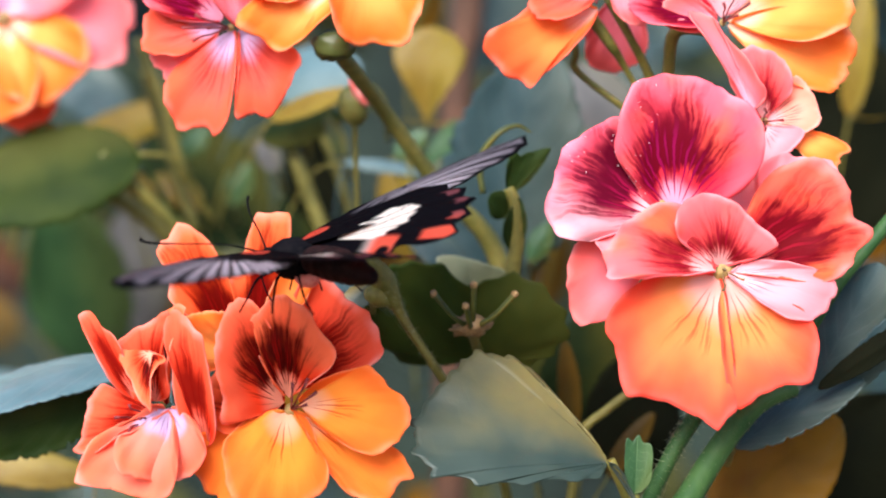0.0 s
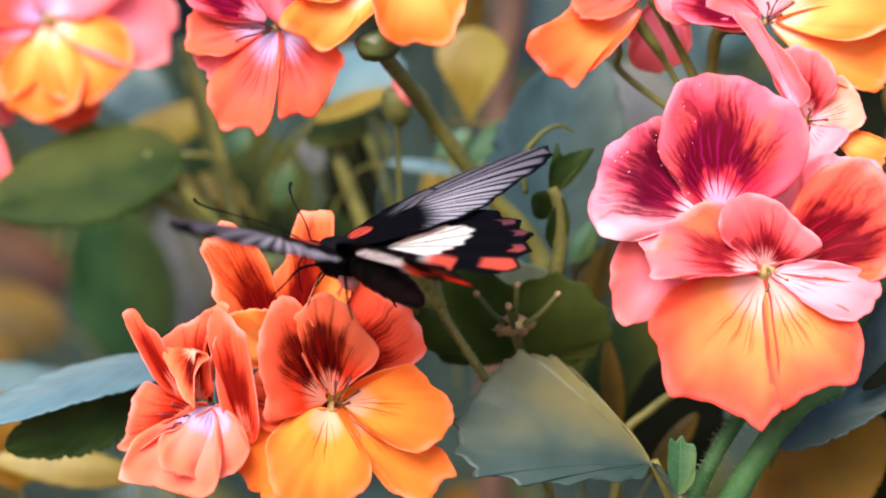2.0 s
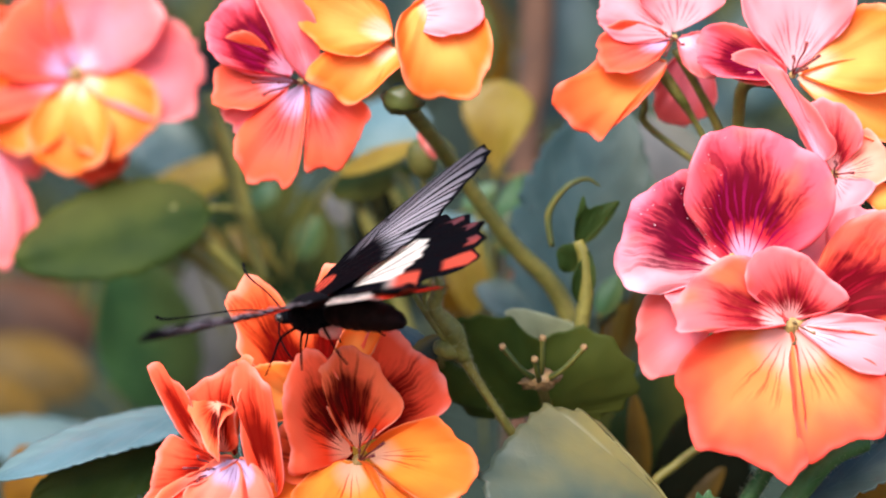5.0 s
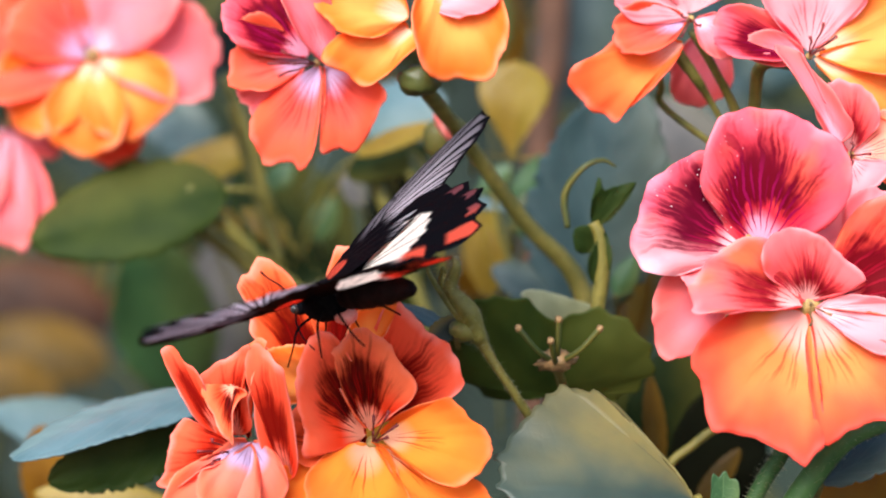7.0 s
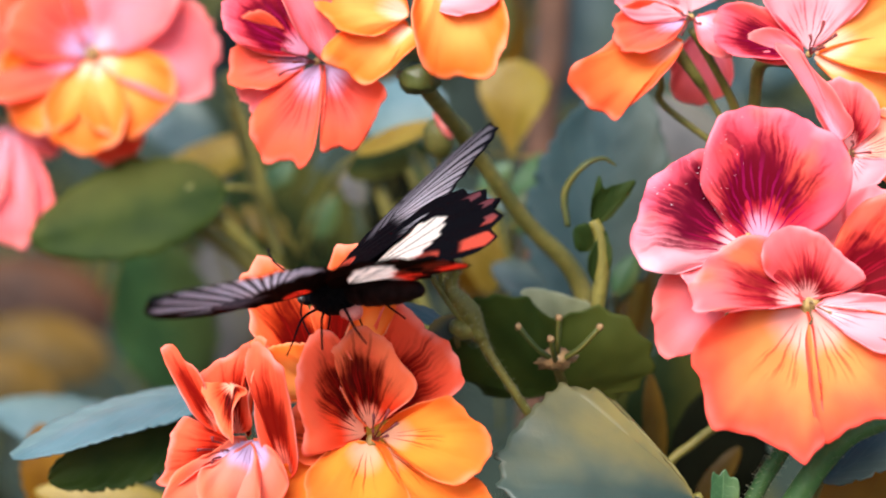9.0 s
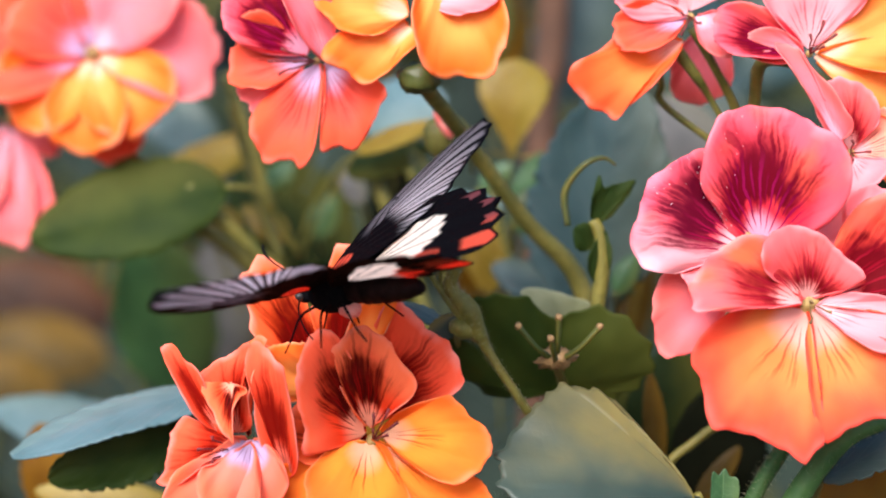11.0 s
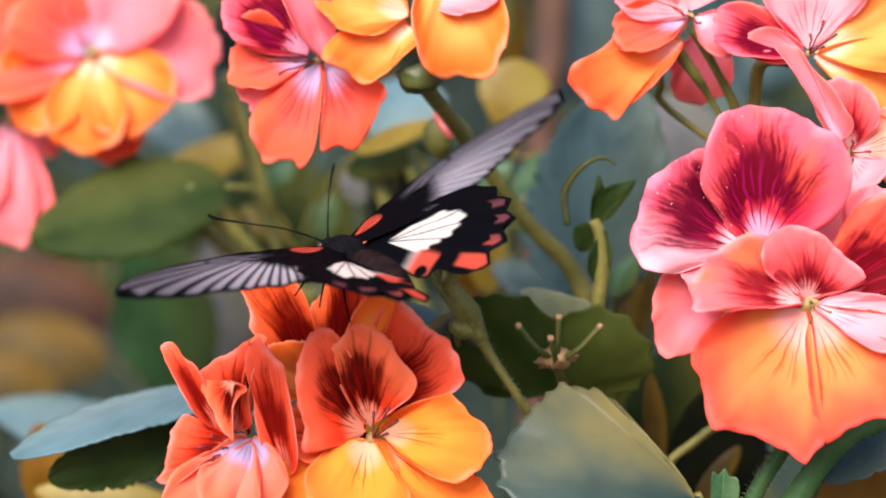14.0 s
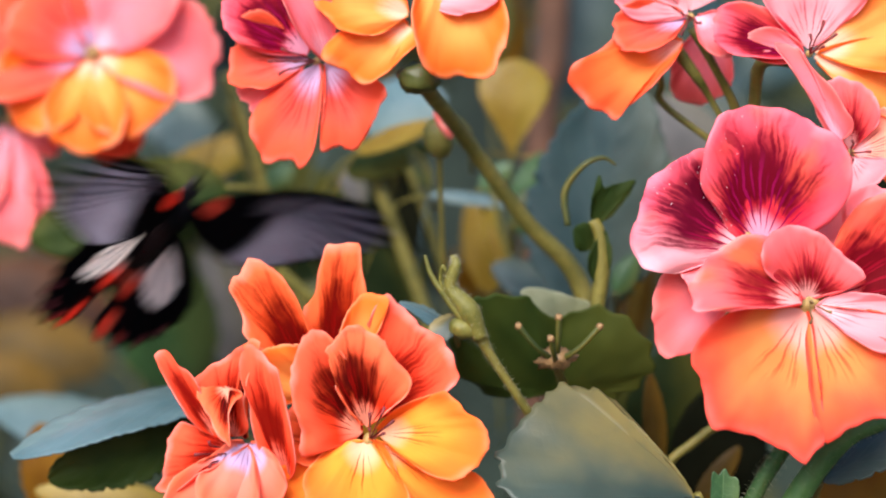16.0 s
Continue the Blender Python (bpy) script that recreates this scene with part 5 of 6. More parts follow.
    # soft leaves farther back in the bed; some dark ones paint its shaded gaps
    for base, tip, width, kind, label in (
            ((-7.06, 20.00, -4.03), (-8.08, 18.00, 0.61), 2.90, "leaf_mid", "soft teal-green leaf far behind"),
            ((-7.71, 16.00, 1.46), (-4.31, 15.00, 2.85), 1.20, "leaf_yellow", "soft yellow leaf behind the blooms"),
            ((-6.28, 20.00, 2.97), (-8.62, 20.00, 4.06), 1.87, "leaf_blue", "soft grey-green leaf behind the blooms"),
            ((-6.19, 11.00, 1.32), (-7.89, 11.00, 2.36), 0.59, "leaf_amber", "narrow amber leaf over the dark one"),
            ((-5.06, 14.00, 0.29), (-5.82, 14.00, 1.12), 0.83, "leaf_yellow", "small yellow leaf in the shade"),
            ((-3.81, 14.00, 0.29), (-4.99, 14.00, 0.99), 0.83, "leaf_yellow", "small yellow leaf in the shade"),
            ((-2.28, 14.00, 3.35), (0.08, 13.00, 3.55), 1.63, "leaf_pale_sheen", "pale blue-green leaf behind the stem"),
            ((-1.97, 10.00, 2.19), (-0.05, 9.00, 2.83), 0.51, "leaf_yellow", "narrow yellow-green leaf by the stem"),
            ((-2.27, 11.00, 1.84), (-0.31, 10.00, 2.25), 0.96, "leaf_dark_shade", "dark green leaf by the stem"),
            # Leaf shape darkening a gap that is only shaded.
            ((-2.76, 18.00, -0.58), (-5.46, 18.00, 2.27), 3.30, "leaf_dark_shade", "dark leaf shape for the gap's shade"),
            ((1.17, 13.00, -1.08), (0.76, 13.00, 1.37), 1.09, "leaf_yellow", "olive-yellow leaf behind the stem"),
            ((-0.31, 10.00, 1.23), (1.61, 10.00, 0.97), 0.33, "leaf_pale_sheen", "pale leaf rim seen on edge"),
            ((2.40, 8.00, -0.97), (1.05, 8.00, -0.35), 0.92, "leaf_blue", "small teal leaf behind the bud"),
            ((1.87, 10.00, 0.27), (2.25, 10.00, 2.19), 1.15, "leaf_mid", "green leaf behind the stem"),
            # Another dark leaf shape painting shade between the stems.
            ((-0.91, 15.00, -1.69), (-1.76, 15.00, 0.58), 1.70, "leaf_dark_shade", "dark green leaf shape for shade in the gap"),
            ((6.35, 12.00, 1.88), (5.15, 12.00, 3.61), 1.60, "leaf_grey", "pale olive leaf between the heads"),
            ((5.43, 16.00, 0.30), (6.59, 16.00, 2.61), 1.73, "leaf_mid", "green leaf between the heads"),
            ((4.73, 7.00, -5.00), (4.85, 7.00, -2.02), 2.03, "leaf_dark_shade", "dark olive leaf under the rose flower"),
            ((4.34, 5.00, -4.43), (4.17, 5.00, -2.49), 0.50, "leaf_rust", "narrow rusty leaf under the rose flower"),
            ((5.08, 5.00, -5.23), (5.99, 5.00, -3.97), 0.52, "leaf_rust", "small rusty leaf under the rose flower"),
            # Blackish leaf shape put where there is only shade.
            ((5.90, 6.00, -5.59), (5.50, 6.00, -2.91), 2.22, "leaf_black_and_gap", "blackish leaf shape standing in for deep shade"),
            ((3.95, 9.00, -5.74), (3.45, 9.00, -2.49), 1.75, "leaf_dark_shade", "dark olive leaf in the shade"),
            ((-6.86, 14.00, -4.99), (-10.94, 13.00, -3.80), 1.63, "leaf_pale_sheen", "pale blue leaf low in the bed"),
            ((-8.43, 9.00, -5.99), (-8.93, 9.00, -3.86), 1.38, "leaf_amber", "amber leaf low behind the bloom"),
            ((-5.54, 7.00, -5.48), (-8.65, 7.00, -5.12), 0.84, "leaf_yellow", "yellow-green leaf at the bottom of the bed"),
            ((-13.14, 45.00, -2.68), (-18.99, 45.00, -0.88), 3.38, "leaf_brown", "dry mauve-brown leaf far behind"),
            ((-12.54, 40.00, -4.20), (-17.40, 40.00, -3.15), 2.74, "leaf_rust", "rusty amber leaf far behind"),
            ((-13.30, 34.00, -5.42), (-16.41, 34.00, -3.87), 2.26, "leaf_rust", "soft olive-brown leaf far behind"),
            # Dark shape added for the shaded gap between stems.
            ((-0.91, 15.00, -0.41), (-1.33, 15.00, 2.42), 1.56, "leaf_black_and_gap", "blackish leaf shape standing in for the gap's shade"),
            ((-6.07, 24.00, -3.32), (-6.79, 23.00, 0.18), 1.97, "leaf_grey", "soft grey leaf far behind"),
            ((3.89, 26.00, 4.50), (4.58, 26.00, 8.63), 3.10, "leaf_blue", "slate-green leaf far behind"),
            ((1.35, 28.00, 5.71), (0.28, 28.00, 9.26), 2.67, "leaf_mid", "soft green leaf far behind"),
            # Dark shape added for the deep shade behind the rose head.
            ((12.13, 15.00, -1.12), (12.83, 15.00, 4.55), 3.40, "leaf_black_and_gap", "blackish leaf shape for shade behind the rose head"),
            ((11.68, 12.00, 2.41), (12.08, 12.00, 5.61), 0.80, "leaf_yellow", "upright yellow leaf behind the head")):
        leaf(base, tip, width, kind, label, (0.05, -1, 0.35), 0.3, 0.1, fine=False)
    # small bracts and side shoots crowding round the main stem
    for base, tip, width, kind, label in (
            ((1.51, 9.00, 0.51), (2.08, 9.00, 1.39), 0.53, "sepal", "small olive bract behind the stem"),
            ((2.09, 8.00, 0.26), (2.64, 8.00, 1.17), 0.44, "sepal", "small olive bract behind the stem"),
            ((1.48, 10.00, -0.37), (1.07, 10.00, 0.52), 0.51, "leaf_yellow", "yellowed bract behind the stem"),
            ((0.56, 8.00, 2.21), (0.20, 8.00, 2.88), 0.42, "sepal", "small olive bract beside the bud"),
            ((-0.31, 10.00, 1.42), (-0.75, 10.00, 2.29), 0.41, "sepal", "small olive bract beside the bud"),
            ((-1.25, 12.00, 1.88), (-0.65, 12.00, 2.61), 0.48, "leaf_yellow", "yellowed bract beside the bud"),
            ((0.86, 11.00, 1.38), (1.58, 11.00, 1.97), 0.57, "leaf_mid", "small green leaf behind the stem"),
            ((2.70, 9.00, -0.36), (2.26, 9.00, 0.51), 0.50, "leaf_mid", "small green leaf behind the stem"),
            ((3.66, 7.00, -0.94), (4.07, 7.00, -0.11), 0.55, "leaf_mid", "small green leaf behind the bud"),
            ((-1.96, 13.00, 1.10), (-2.37, 13.00, 1.92), 0.60, "leaf_grey", "soft grey leaf in the gap"),
            ((-4.36, 14.00, 1.54), (-3.67, 14.00, 2.10), 0.69, "leaf_mid", "small green leaf behind the blooms"),
            ((-4.55, 13.00, -0.12), (-5.29, 13.00, 0.63), 0.52, "sepal", "small olive bract in the shade"),
            ((-3.17, 15.00, 0.30), (-2.75, 15.00, 1.36), 0.74, "leaf_mid", "small green leaf in the gap")):
        leaf(base, tip, width, kind, label, (0.1, -1, 0.35), 0.4, 0.2, fine=False, stalk=None)


def build_buds():
    # spent bloom with a curled beak
    bud = thing("geranium_bud", cm((1.52, 1.40, -2.95)), "hairy green spent bloom with curled tips", "bud", "geranium buds")
    tube("stalk", [(2.12, 2.00, -3.79), (1.58, 1.60, -3.02), (1.15, 1.40, -2.38), (0.81, 1.30, -1.85), (0.66, 1.20, -1.54)], [0.09, 0.09, 0.08, 0.09, 0.12], "stem", bud)
    tube("sepal", [(0.68, 1.20, -1.64), (0.47, 1.10, -1.12), (0.14, 1.10, -0.71), (0.23, 1.00, -0.30), (0.16, 1.00, -0.11)], [0.14, 0.20, 0.13, 0.11, 0.03], "bud", bud)
    tube("sepal", [(0.58, 1.20, -1.54), (0.16, 1.10, -1.02), (-0.20, 1.10, -0.50), (-0.33, 1.10, -0.11)], [0.10, 0.07, 0.05, 0.03], "bud", bud)
    tube("sepal", [(0.16, 1.10, -1.07), (-0.04, 1.10, -0.61), (-0.01, 1.00, -0.32), (0.06, 1.00, -0.40)], [0.05, 0.04, 0.035, 0.03], "bud", bud)
    fuzz([(2.12, 2.00, -3.79), (1.58, 1.60, -3.02), (1.15, 1.40, -2.38), (0.81, 1.30, -1.85), (0.66, 1.20, -1.54)], [0.09, 0.09, 0.08, 0.09, 0.12], 260, bud, 0.12)
    fuzz([(0.68, 1.20, -1.64), (0.47, 1.10, -1.12), (0.14, 1.10, -0.71), (0.23, 1.00, -0.30), (0.16, 1.00, -0.11)], [0.14, 0.20, 0.13, 0.11, 0.03], 420, bud, 0.12, 8)
    ball("calyx", (0.38, 1.20, -1.45), (0.27, 0.22, 0.20), "bud", bud, "", (0, 20, 0), 0.2)
    # three-pronged remains of a flower
    pr = thing("geranium_seed_head", cm((2.10, 1.60, -2.18)), "buff three-pronged remains of a flower", "seed head", "geranium buds")
    for tip in ((1.38, 1.20, -1.41), (2.12, 1.20, -1.25), (2.87, 1.20, -1.42), (1.96, 1.00, -1.63)):
        a = Vector((2.10, 1.60, -2.08))
        b = Vector(tip)
        tube("prong", [a, (a + b) / 2 + Vector((0, -0.1, -0.08)), b], [0.07, 0.05, 0.055], "sepal", pr, sides=8)
        ball("stigma", tip, (0.07, 0.07, 0.07), "pistil", pr, "pale knobbed tip", lumps=0.3)
    ball("calyx", (2.10, 1.60, -2.02), (0.34, 0.22, 0.20), "pistil", pr, "brown withered calyx", lumps=0.6)
    tube("stalk", [(2.10, 1.70, -2.08), (2.19, 2.30, -2.33), (2.35, 3.20, -2.71)], [0.1, 0.09, 0.09], "stem", pr)
    # hooked sepals behind the stem
    hook = thing("geranium_bud", cm((2.97, 2.80, -0.85)), "green opening bud with hooked sepals", "bud", "geranium buds")
    tube("stalk", [(2.94, 3.00, -1.29), (3.04, 2.90, -0.42), (3.00, 2.80, 0.23), (2.87, 2.80, 0.55)], [0.14, 0.16, 0.12, 0.12], "stem", hook)
    for k, (base, tip, w, shape) in enumerate((
        ((2.87, 2.80, 0.42), (3.59, 2.50, 1.27), 0.69, ((-0.22, 0.21), (-0.40, 0.50), (-0.50, 0.75), (-0.30, 0.64), (-0.21, 0.77), (0.03, 1.08), (0.09, 0.73), (0.09, 0.29))),
        ((2.77, 2.90, -0.04), (2.56, 2.70, 0.44), 0.64, ((-0.38, 0.32), (-0.30, 0.83), (-0.02, 1.06), (0.38, 0.91), (0.76, 0.59), (0.53, 0.16))),
        ((2.93, 2.90, -0.64), (2.99, 2.70, 0.23), 0.43, ((-0.21, 0.25), (-0.24, 0.62), (-0.08, 0.94), (0.08, 1.19), (0.25, 0.76), (0.24, 0.32))),
    )):
        b, t = cm(base), cm(tip)
        v, f, u = petal_mesh((t - b).length, w / 100, 0.25, 0.4, 0.1, 0.10, k * 7.3, 0, 0.02, 0, shape)
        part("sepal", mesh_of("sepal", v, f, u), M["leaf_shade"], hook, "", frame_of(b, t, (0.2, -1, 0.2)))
    tube("sepal", [(2.39, 2.90, 0.44), (2.33, 2.90, 1.09), (2.65, 2.80, 1.57), (3.03, 2.80, 1.74), (3.30, 2.80, 1.61)], [0.06, 0.075, 0.06, 0.045, 0.02], "sepal", hook)
    pink = thing("geranium_bud", cm((-0.05, 5.00, 1.72)), "closed bud showing a pink petal tip", "bud", "geranium buds")
    ball("calyx", (-0.10, 5.00, 2.23), (0.30, 0.25, 0.42), "bud", pink, "", (0, -15, 0))
    ball("petal_tip", (0.01, 4.80, 2.50), (0.12, 0.10, 0.34), "blush", pink, "pink petal tip", (0, -30, 0))
    tube("stalk", [(-0.07, 5.00, 1.95), (-0.05, 5.20, 1.04), (0.01, 5.50, -0.45)], [0.06, 0.055, 0.055], "stem", pink)


def build_stems():
    stem([(-1.88, 11.00, 2.49), (-1.23, 11.00, 0.80), (-0.18, 11.00, -2.08)], [0.17, 0.17, 0.17], "olive stem behind the butterfly's bloom")
    stem([(6.18, 2.60, -2.78), (5.27, 3.00, -3.37), (4.78, 3.00, -3.73), (4.29, 3.00, -4.21), (4.07, 3.00, -5.51)], [0.09, 0.09, 0.09, 0.09, 0.09], "olive stem below the rose flower")
    stem([(1.10, 10.00, 1.80), (1.29, 10.00, 0.52), (1.87, 10.00, -1.52)], [0.08, 0.08, 0.08], "thin olive shoot behind the main stem")
    stem([(-1.12, 12.00, 2.55), (-0.65, 12.00, 1.48), (0.21, 12.00, -1.05)], [0.10, 0.10, 0.10], "thin olive shoot behind the bud")
    stem([(-5.80, 10.00, 1.42), (-4.57, 10.50, 0.21), (-2.92, 11.00, -1.29)], [0.17, 0.16, 0.16], "olive stalk of the dark leaf")
    stem([(-5.09, 13.00, 3.55), (-4.68, 13.00, 2.06), (-3.87, 13.00, -0.39)], [0.15, 0.14, 0.14], "pale olive stem behind the blooms")
    stake = thing("garden_stake", cm((2.93, 24.00, -17.65)), "brown wooden garden stake in the bed", "stake")
    tube("post", [(3.35, 24.00, 10.68), (3.18, 24.00, 5.68), (2.85, 24.00, 2.35), (2.60, 24.00, -19.32)], [0.55, 0.5, 0.5, 0.55], "wood", stake)


visited = visited_head()
rose_head()
upper_right_head()
upper_middle_head()
far_left_head()
build_leaves()
build_buds()
build_stems()


# ---- the butterfly ----
FORE = [(0.25, 0.05), (0.46, 0.6), (0.68, 1.5), (0.80, 2.5), (0.76, 3.5), (0.58, 4.35), (0.32, 4.85), (-0.04, 5.05), (-0.32, 4.90), (-0.54, 4.45), (-0.70, 3.8), (-0.88, 3.1), (-1.08, 2.38), (-1.04, 1.6), (-0.70, 0.7), (-0.25, 0.05)]


def polar(*spokes):
    """Points of a wing from (degrees behind square to the body, centimetres from the root)."""
    return [(-r * math.sin(radians(a)), r * math.cos(radians(a))) for a, r in spokes]


HIND = polar((0, 0.07), (14, 0.8), (17, 1.5), (22, 2.25), (29, 2.6), (37, 2.85), (44, 3.0), (51, 3.08), (59, 3.05), (66, 2.95), (71, 2.92), (74.5, 2.80), (76, 2.45), (75.5, 2.15), (77, 1.97), (81, 1.95), (84.5, 1.75), (84, 1.35), (80, 0.85), (70, 0.40), (60, 0.10))


def blend(a, b, f):
    f = min(max(f, 0.0), 1.0)
    return tuple(p + (q - p) * f for p, q in zip(a, b))


def step(x, lo, hi):
    t = min(max((x - lo) / (hi - lo), 0.0), 1.0)
    return t * t * (3 - 2 * t)


BLACK, SMOKE, PALE, BAR, CREAM, CORAL = (0.004, 0.0035, 0.006), (0.115, 0.098, 0.125), (0.64, 0.57, 0.63), (0.92, 0.88, 0.95), (0.93, 0.84, 0.78), (0.80, 0.125, 0.075)


def fore_pigment(x, y, edge, under=False):
    """Black forewing with pale streaks between dark veins and a coral spot at the root."""
    fan = math.degrees(math.atan2(x - 0.62, y - 0.77))
    rays = abs(((fan + 93) / 4.3) % 1.0 - 0.5) * 2
    thick = 0.22 + 0.06 * step(math.hypot(x - 0.25, y - 0.55), 1.6, 3.2) + (0.12 if under else 0)
    dark = 1 - step(rays, thick, thick + 0.22)
    reach = math.hypot(x - 0.25, (y - 0.55) * 0.95)
    low = step(-x, -0.45, 0.35)
    streak = step(reach, 1.25 - 0.15 * low, 1.55) * (1 - dark)
    bright = 1.15 - 0.4 * step(reach, 2.8, 4.6) if under else 1 - 0.86 * step(reach, 1.5, 3.9)
    low = 1.0 if under else low
    tone = blend(BLACK, blend(SMOKE, BAR if under else PALE, 0.10 + 0.9 * bright * (0.25 + 0.75 * low)), streak)
    # long cell behind the front edge, closed by a dark bar
    run = (y - 0.45) / 2.25
    cx = 0.27 + 0.13 * y - 0.014 * y * y
    wide = 0.26 * math.sin(math.pi * min(max(run, 0.02), 0.98)) ** 0.45
    off = (x - cx) / wide
    inside = 1 - step(abs(off), 0.86, 1.0) if 0 < run < 1 else 0.0
    lines = abs((off * 1.6 + 0.3) % 1.0 - 0.5) * 2
    grey = blend(BLACK, blend(SMOKE, PALE, 0.25), step(run, 0.35, 0.7) * step(lines, 0.18, 0.45) * (1 - step(run, 0.93, 1.0)))
    ring = 1 - step(abs(abs(off) - 1.0), 0.06, 0.2) if -0.05 < run < 1.03 else 0.0
    tone = blend(blend(tone, BLACK, ring), grey, inside)
    front = 0.30 - 0.035 * y
    tone = blend(tone, BLACK, (1 - step(edge, 0.4 * front, front)) * step(x, 0.05, 0.30))
    tone = blend(tone, BLACK, 1 - step(edge, 0.04, 0.12))
    spot = ((x - 0.20 - 0.16 * (y - 0.45)) / (0.05 + 0.24 * y)) ** 2 + ((y - 0.52) / 0.33) ** 2
    cut = min(abs(x - 0.15 - 0.2 * (y - 0.45)), abs(x - 0.27 - 0.16 * (y - 0.45)))
    return blend(tone, CORAL, (1 - step(spot, 0.75, 1.1)) * step(cut, 0.006, 0.022))


def hind_pigment(x, y, edge, under=False):
    """Black hindwing with a cream patch, a coral inner corner and coral spots in the teeth of the margin."""
    r, a = math.hypot(x, y), math.degrees(math.atan2(-x, y))
    ax, ay = x + 0.446, y - 0.40
    wide, far = math.degrees(math.atan2(-ax, ay)), math.hypot(ax, ay)
    reach = float(np.interp(wide, (20, 30, 38, 50, 60, 72, 84), (0.95, 1.28, 1.56, 1.44, 1.25, 0.98, 0.80))) + 0.04 * math.sin(wide * 0.8)
    patch = step(far, 0.02, 0.10) * (1 - step(far, reach - 0.04, reach + 0.05)) * step(wide, 19 + 3 * math.sin(r * 5), 23 + 3 * math.sin(r * 5)) * (1 - step(wide, 78, 83))
    veins = min(abs(wide - k) for k in (34, 47, 60)) * far
    tone = blend(BLACK, CREAM, patch * (0.12 + 0.88 * step(veins, 0.35, 1.2)))
    blush = step(a, 60, 68) * step(r, 1.15, 1.5) * (1 - step(r, 1.86, 1.93)) * step(a, 58 + 9 * (r - 1.2), 63 + 9 * (r - 1.2))
    tone = blend(tone, blend(CREAM, CORAL, step(r, 1.2, 1.55)), blush * step(math.hypot((r - 1.72) / 0.13, (a - 80) / 4.0), 0.8, 1.2))
    wave = abs(((a - 50.0) / 9.5) % 1.0 - 0.5) * 2
    big = step(a, 63, 65)
    spot = (1 - step(abs(edge - 0.20 - 0.06 * big) / (0.11 + 0.11 * big), 0.75, 1.0)) * step(wave, 0.42 - 0.22 * big, 0.60 - 0.22 * big) * step(a, 36, 42) * (1 - step(a, 74, 75.5)) * step(r, 2.25, 2.4)
    tone = blend(tone, blend((0.24, 0.07, 0.085), CORAL, step(a, 55, 67)), spot)
    if under:
        # coral field with black dots at the hind corner
        field = step(a, 57, 60) * (1 - step(a, 83, 85)) * step(r, 1.5, 1.65) * (1 - step(r, 2.72, 2.80))
        dots = min(math.hypot((r - 1.85) / 0.17, (a - 79) / 3.0), math.hypot((r - 2.10) / 0.20, (a - 71) / 3.2), math.hypot((r - 2.05) / 0.20, (a - 62) / 3.2), abs(a - 75.0) / 1.2 + 0.4, abs(a - 66.5) / 1.2 + 0.4)
        tone = blend(tone, blend(BLACK, CORAL, step(dots, 0.8, 1.2)), field)
    return blend(tone, BLACK, 1 - step(edge, 0.02, 0.06))


def wing_mesh(name, outline, pigment, side, scallop):
    """A wing on a fine net: lines from front edge to hind edge, shaded by its pigment."""
    half = len(outline)
    loop = smooth_line([(p[0], p[1], 0) for p in outline], 12)
    split = max(range(len(loop)), key=lambda i: loop[i].y if outline is FORE else loop[i].y * 0.53 - loop[i].x * 0.85)
    front, rear = loop[: split + 1], loop[split:][::-1]

    def spread(line, n):
        d = [0.0]
        for a, b in zip(line, line[1:]):
            d.append(d[-1] + (b - a).length)
        g = np.linspace(0, d[-1], n)
        return np.stack([np.interp(g, d, [p[k] for p in line]) for k in (0, 1)], axis=1)

    nu, nv = 150, 90
    fr, re = spread(front, nu), spread(rear, nu)
    ring = np.array([(p.x, p.y) for p in loop])
    pts = np.zeros((nu, nv, 3))
    uvs = np.zeros((nu, nv, 2))
    colors = np.zeros((2, nu * nv, 4))
    for i in range(nu):
        for j in range(nv):
            f = j / (nv - 1)
            p = fr[i] * (1 - f) + re[i] * f
            edge = float(np.min(np.hypot(*(ring - p).T)))
            away = math.hypot(p[0], p[1])
            if scallop:
                a = math.degrees(math.atan2(-p[0], p[1]))
                p = p * (1 + scallop * (abs(((a - 50.0) / 9.5) % 1.0 - 0.5) * 2 - 0.5) * step(away, 2.0, 2.8))
            else:
                p = p * (1 + 0.008 * math.sin(p[1] * 9 + p[0] * 14) * step(away, 2.2, 3.5))
            arch = 0.05 * math.sin(f * math.pi) * away * 0.5 + 0.012 * math.sin(math.atan2(p[0] - 0.9, p[1]) * 40) * step(away, 0.8, 1.5)
            pts[i, j] = (p[0] / 100, side * p[1] / 100, arch / 100)
            uvs[i, j] = (p[0] / 5, p[1] / 5)
            colors[0, i * nv + j] = (*pigment(p[0], p[1], edge), 1)
            colors[1, i * nv + j] = (*pigment(p[0], p[1], edge, True), 1)
    verts, faces, uv = sheet(pts, uvs, 0.00008)
    me = mesh_of(name, verts, faces, uv)
    layer = me.color_attributes.new("pigment", "FLOAT_COLOR", "POINT")
    layer.data.foreach_set("color", (colors if side < 0 else colors[::-1]).astype(np.float32).ravel())
    return me


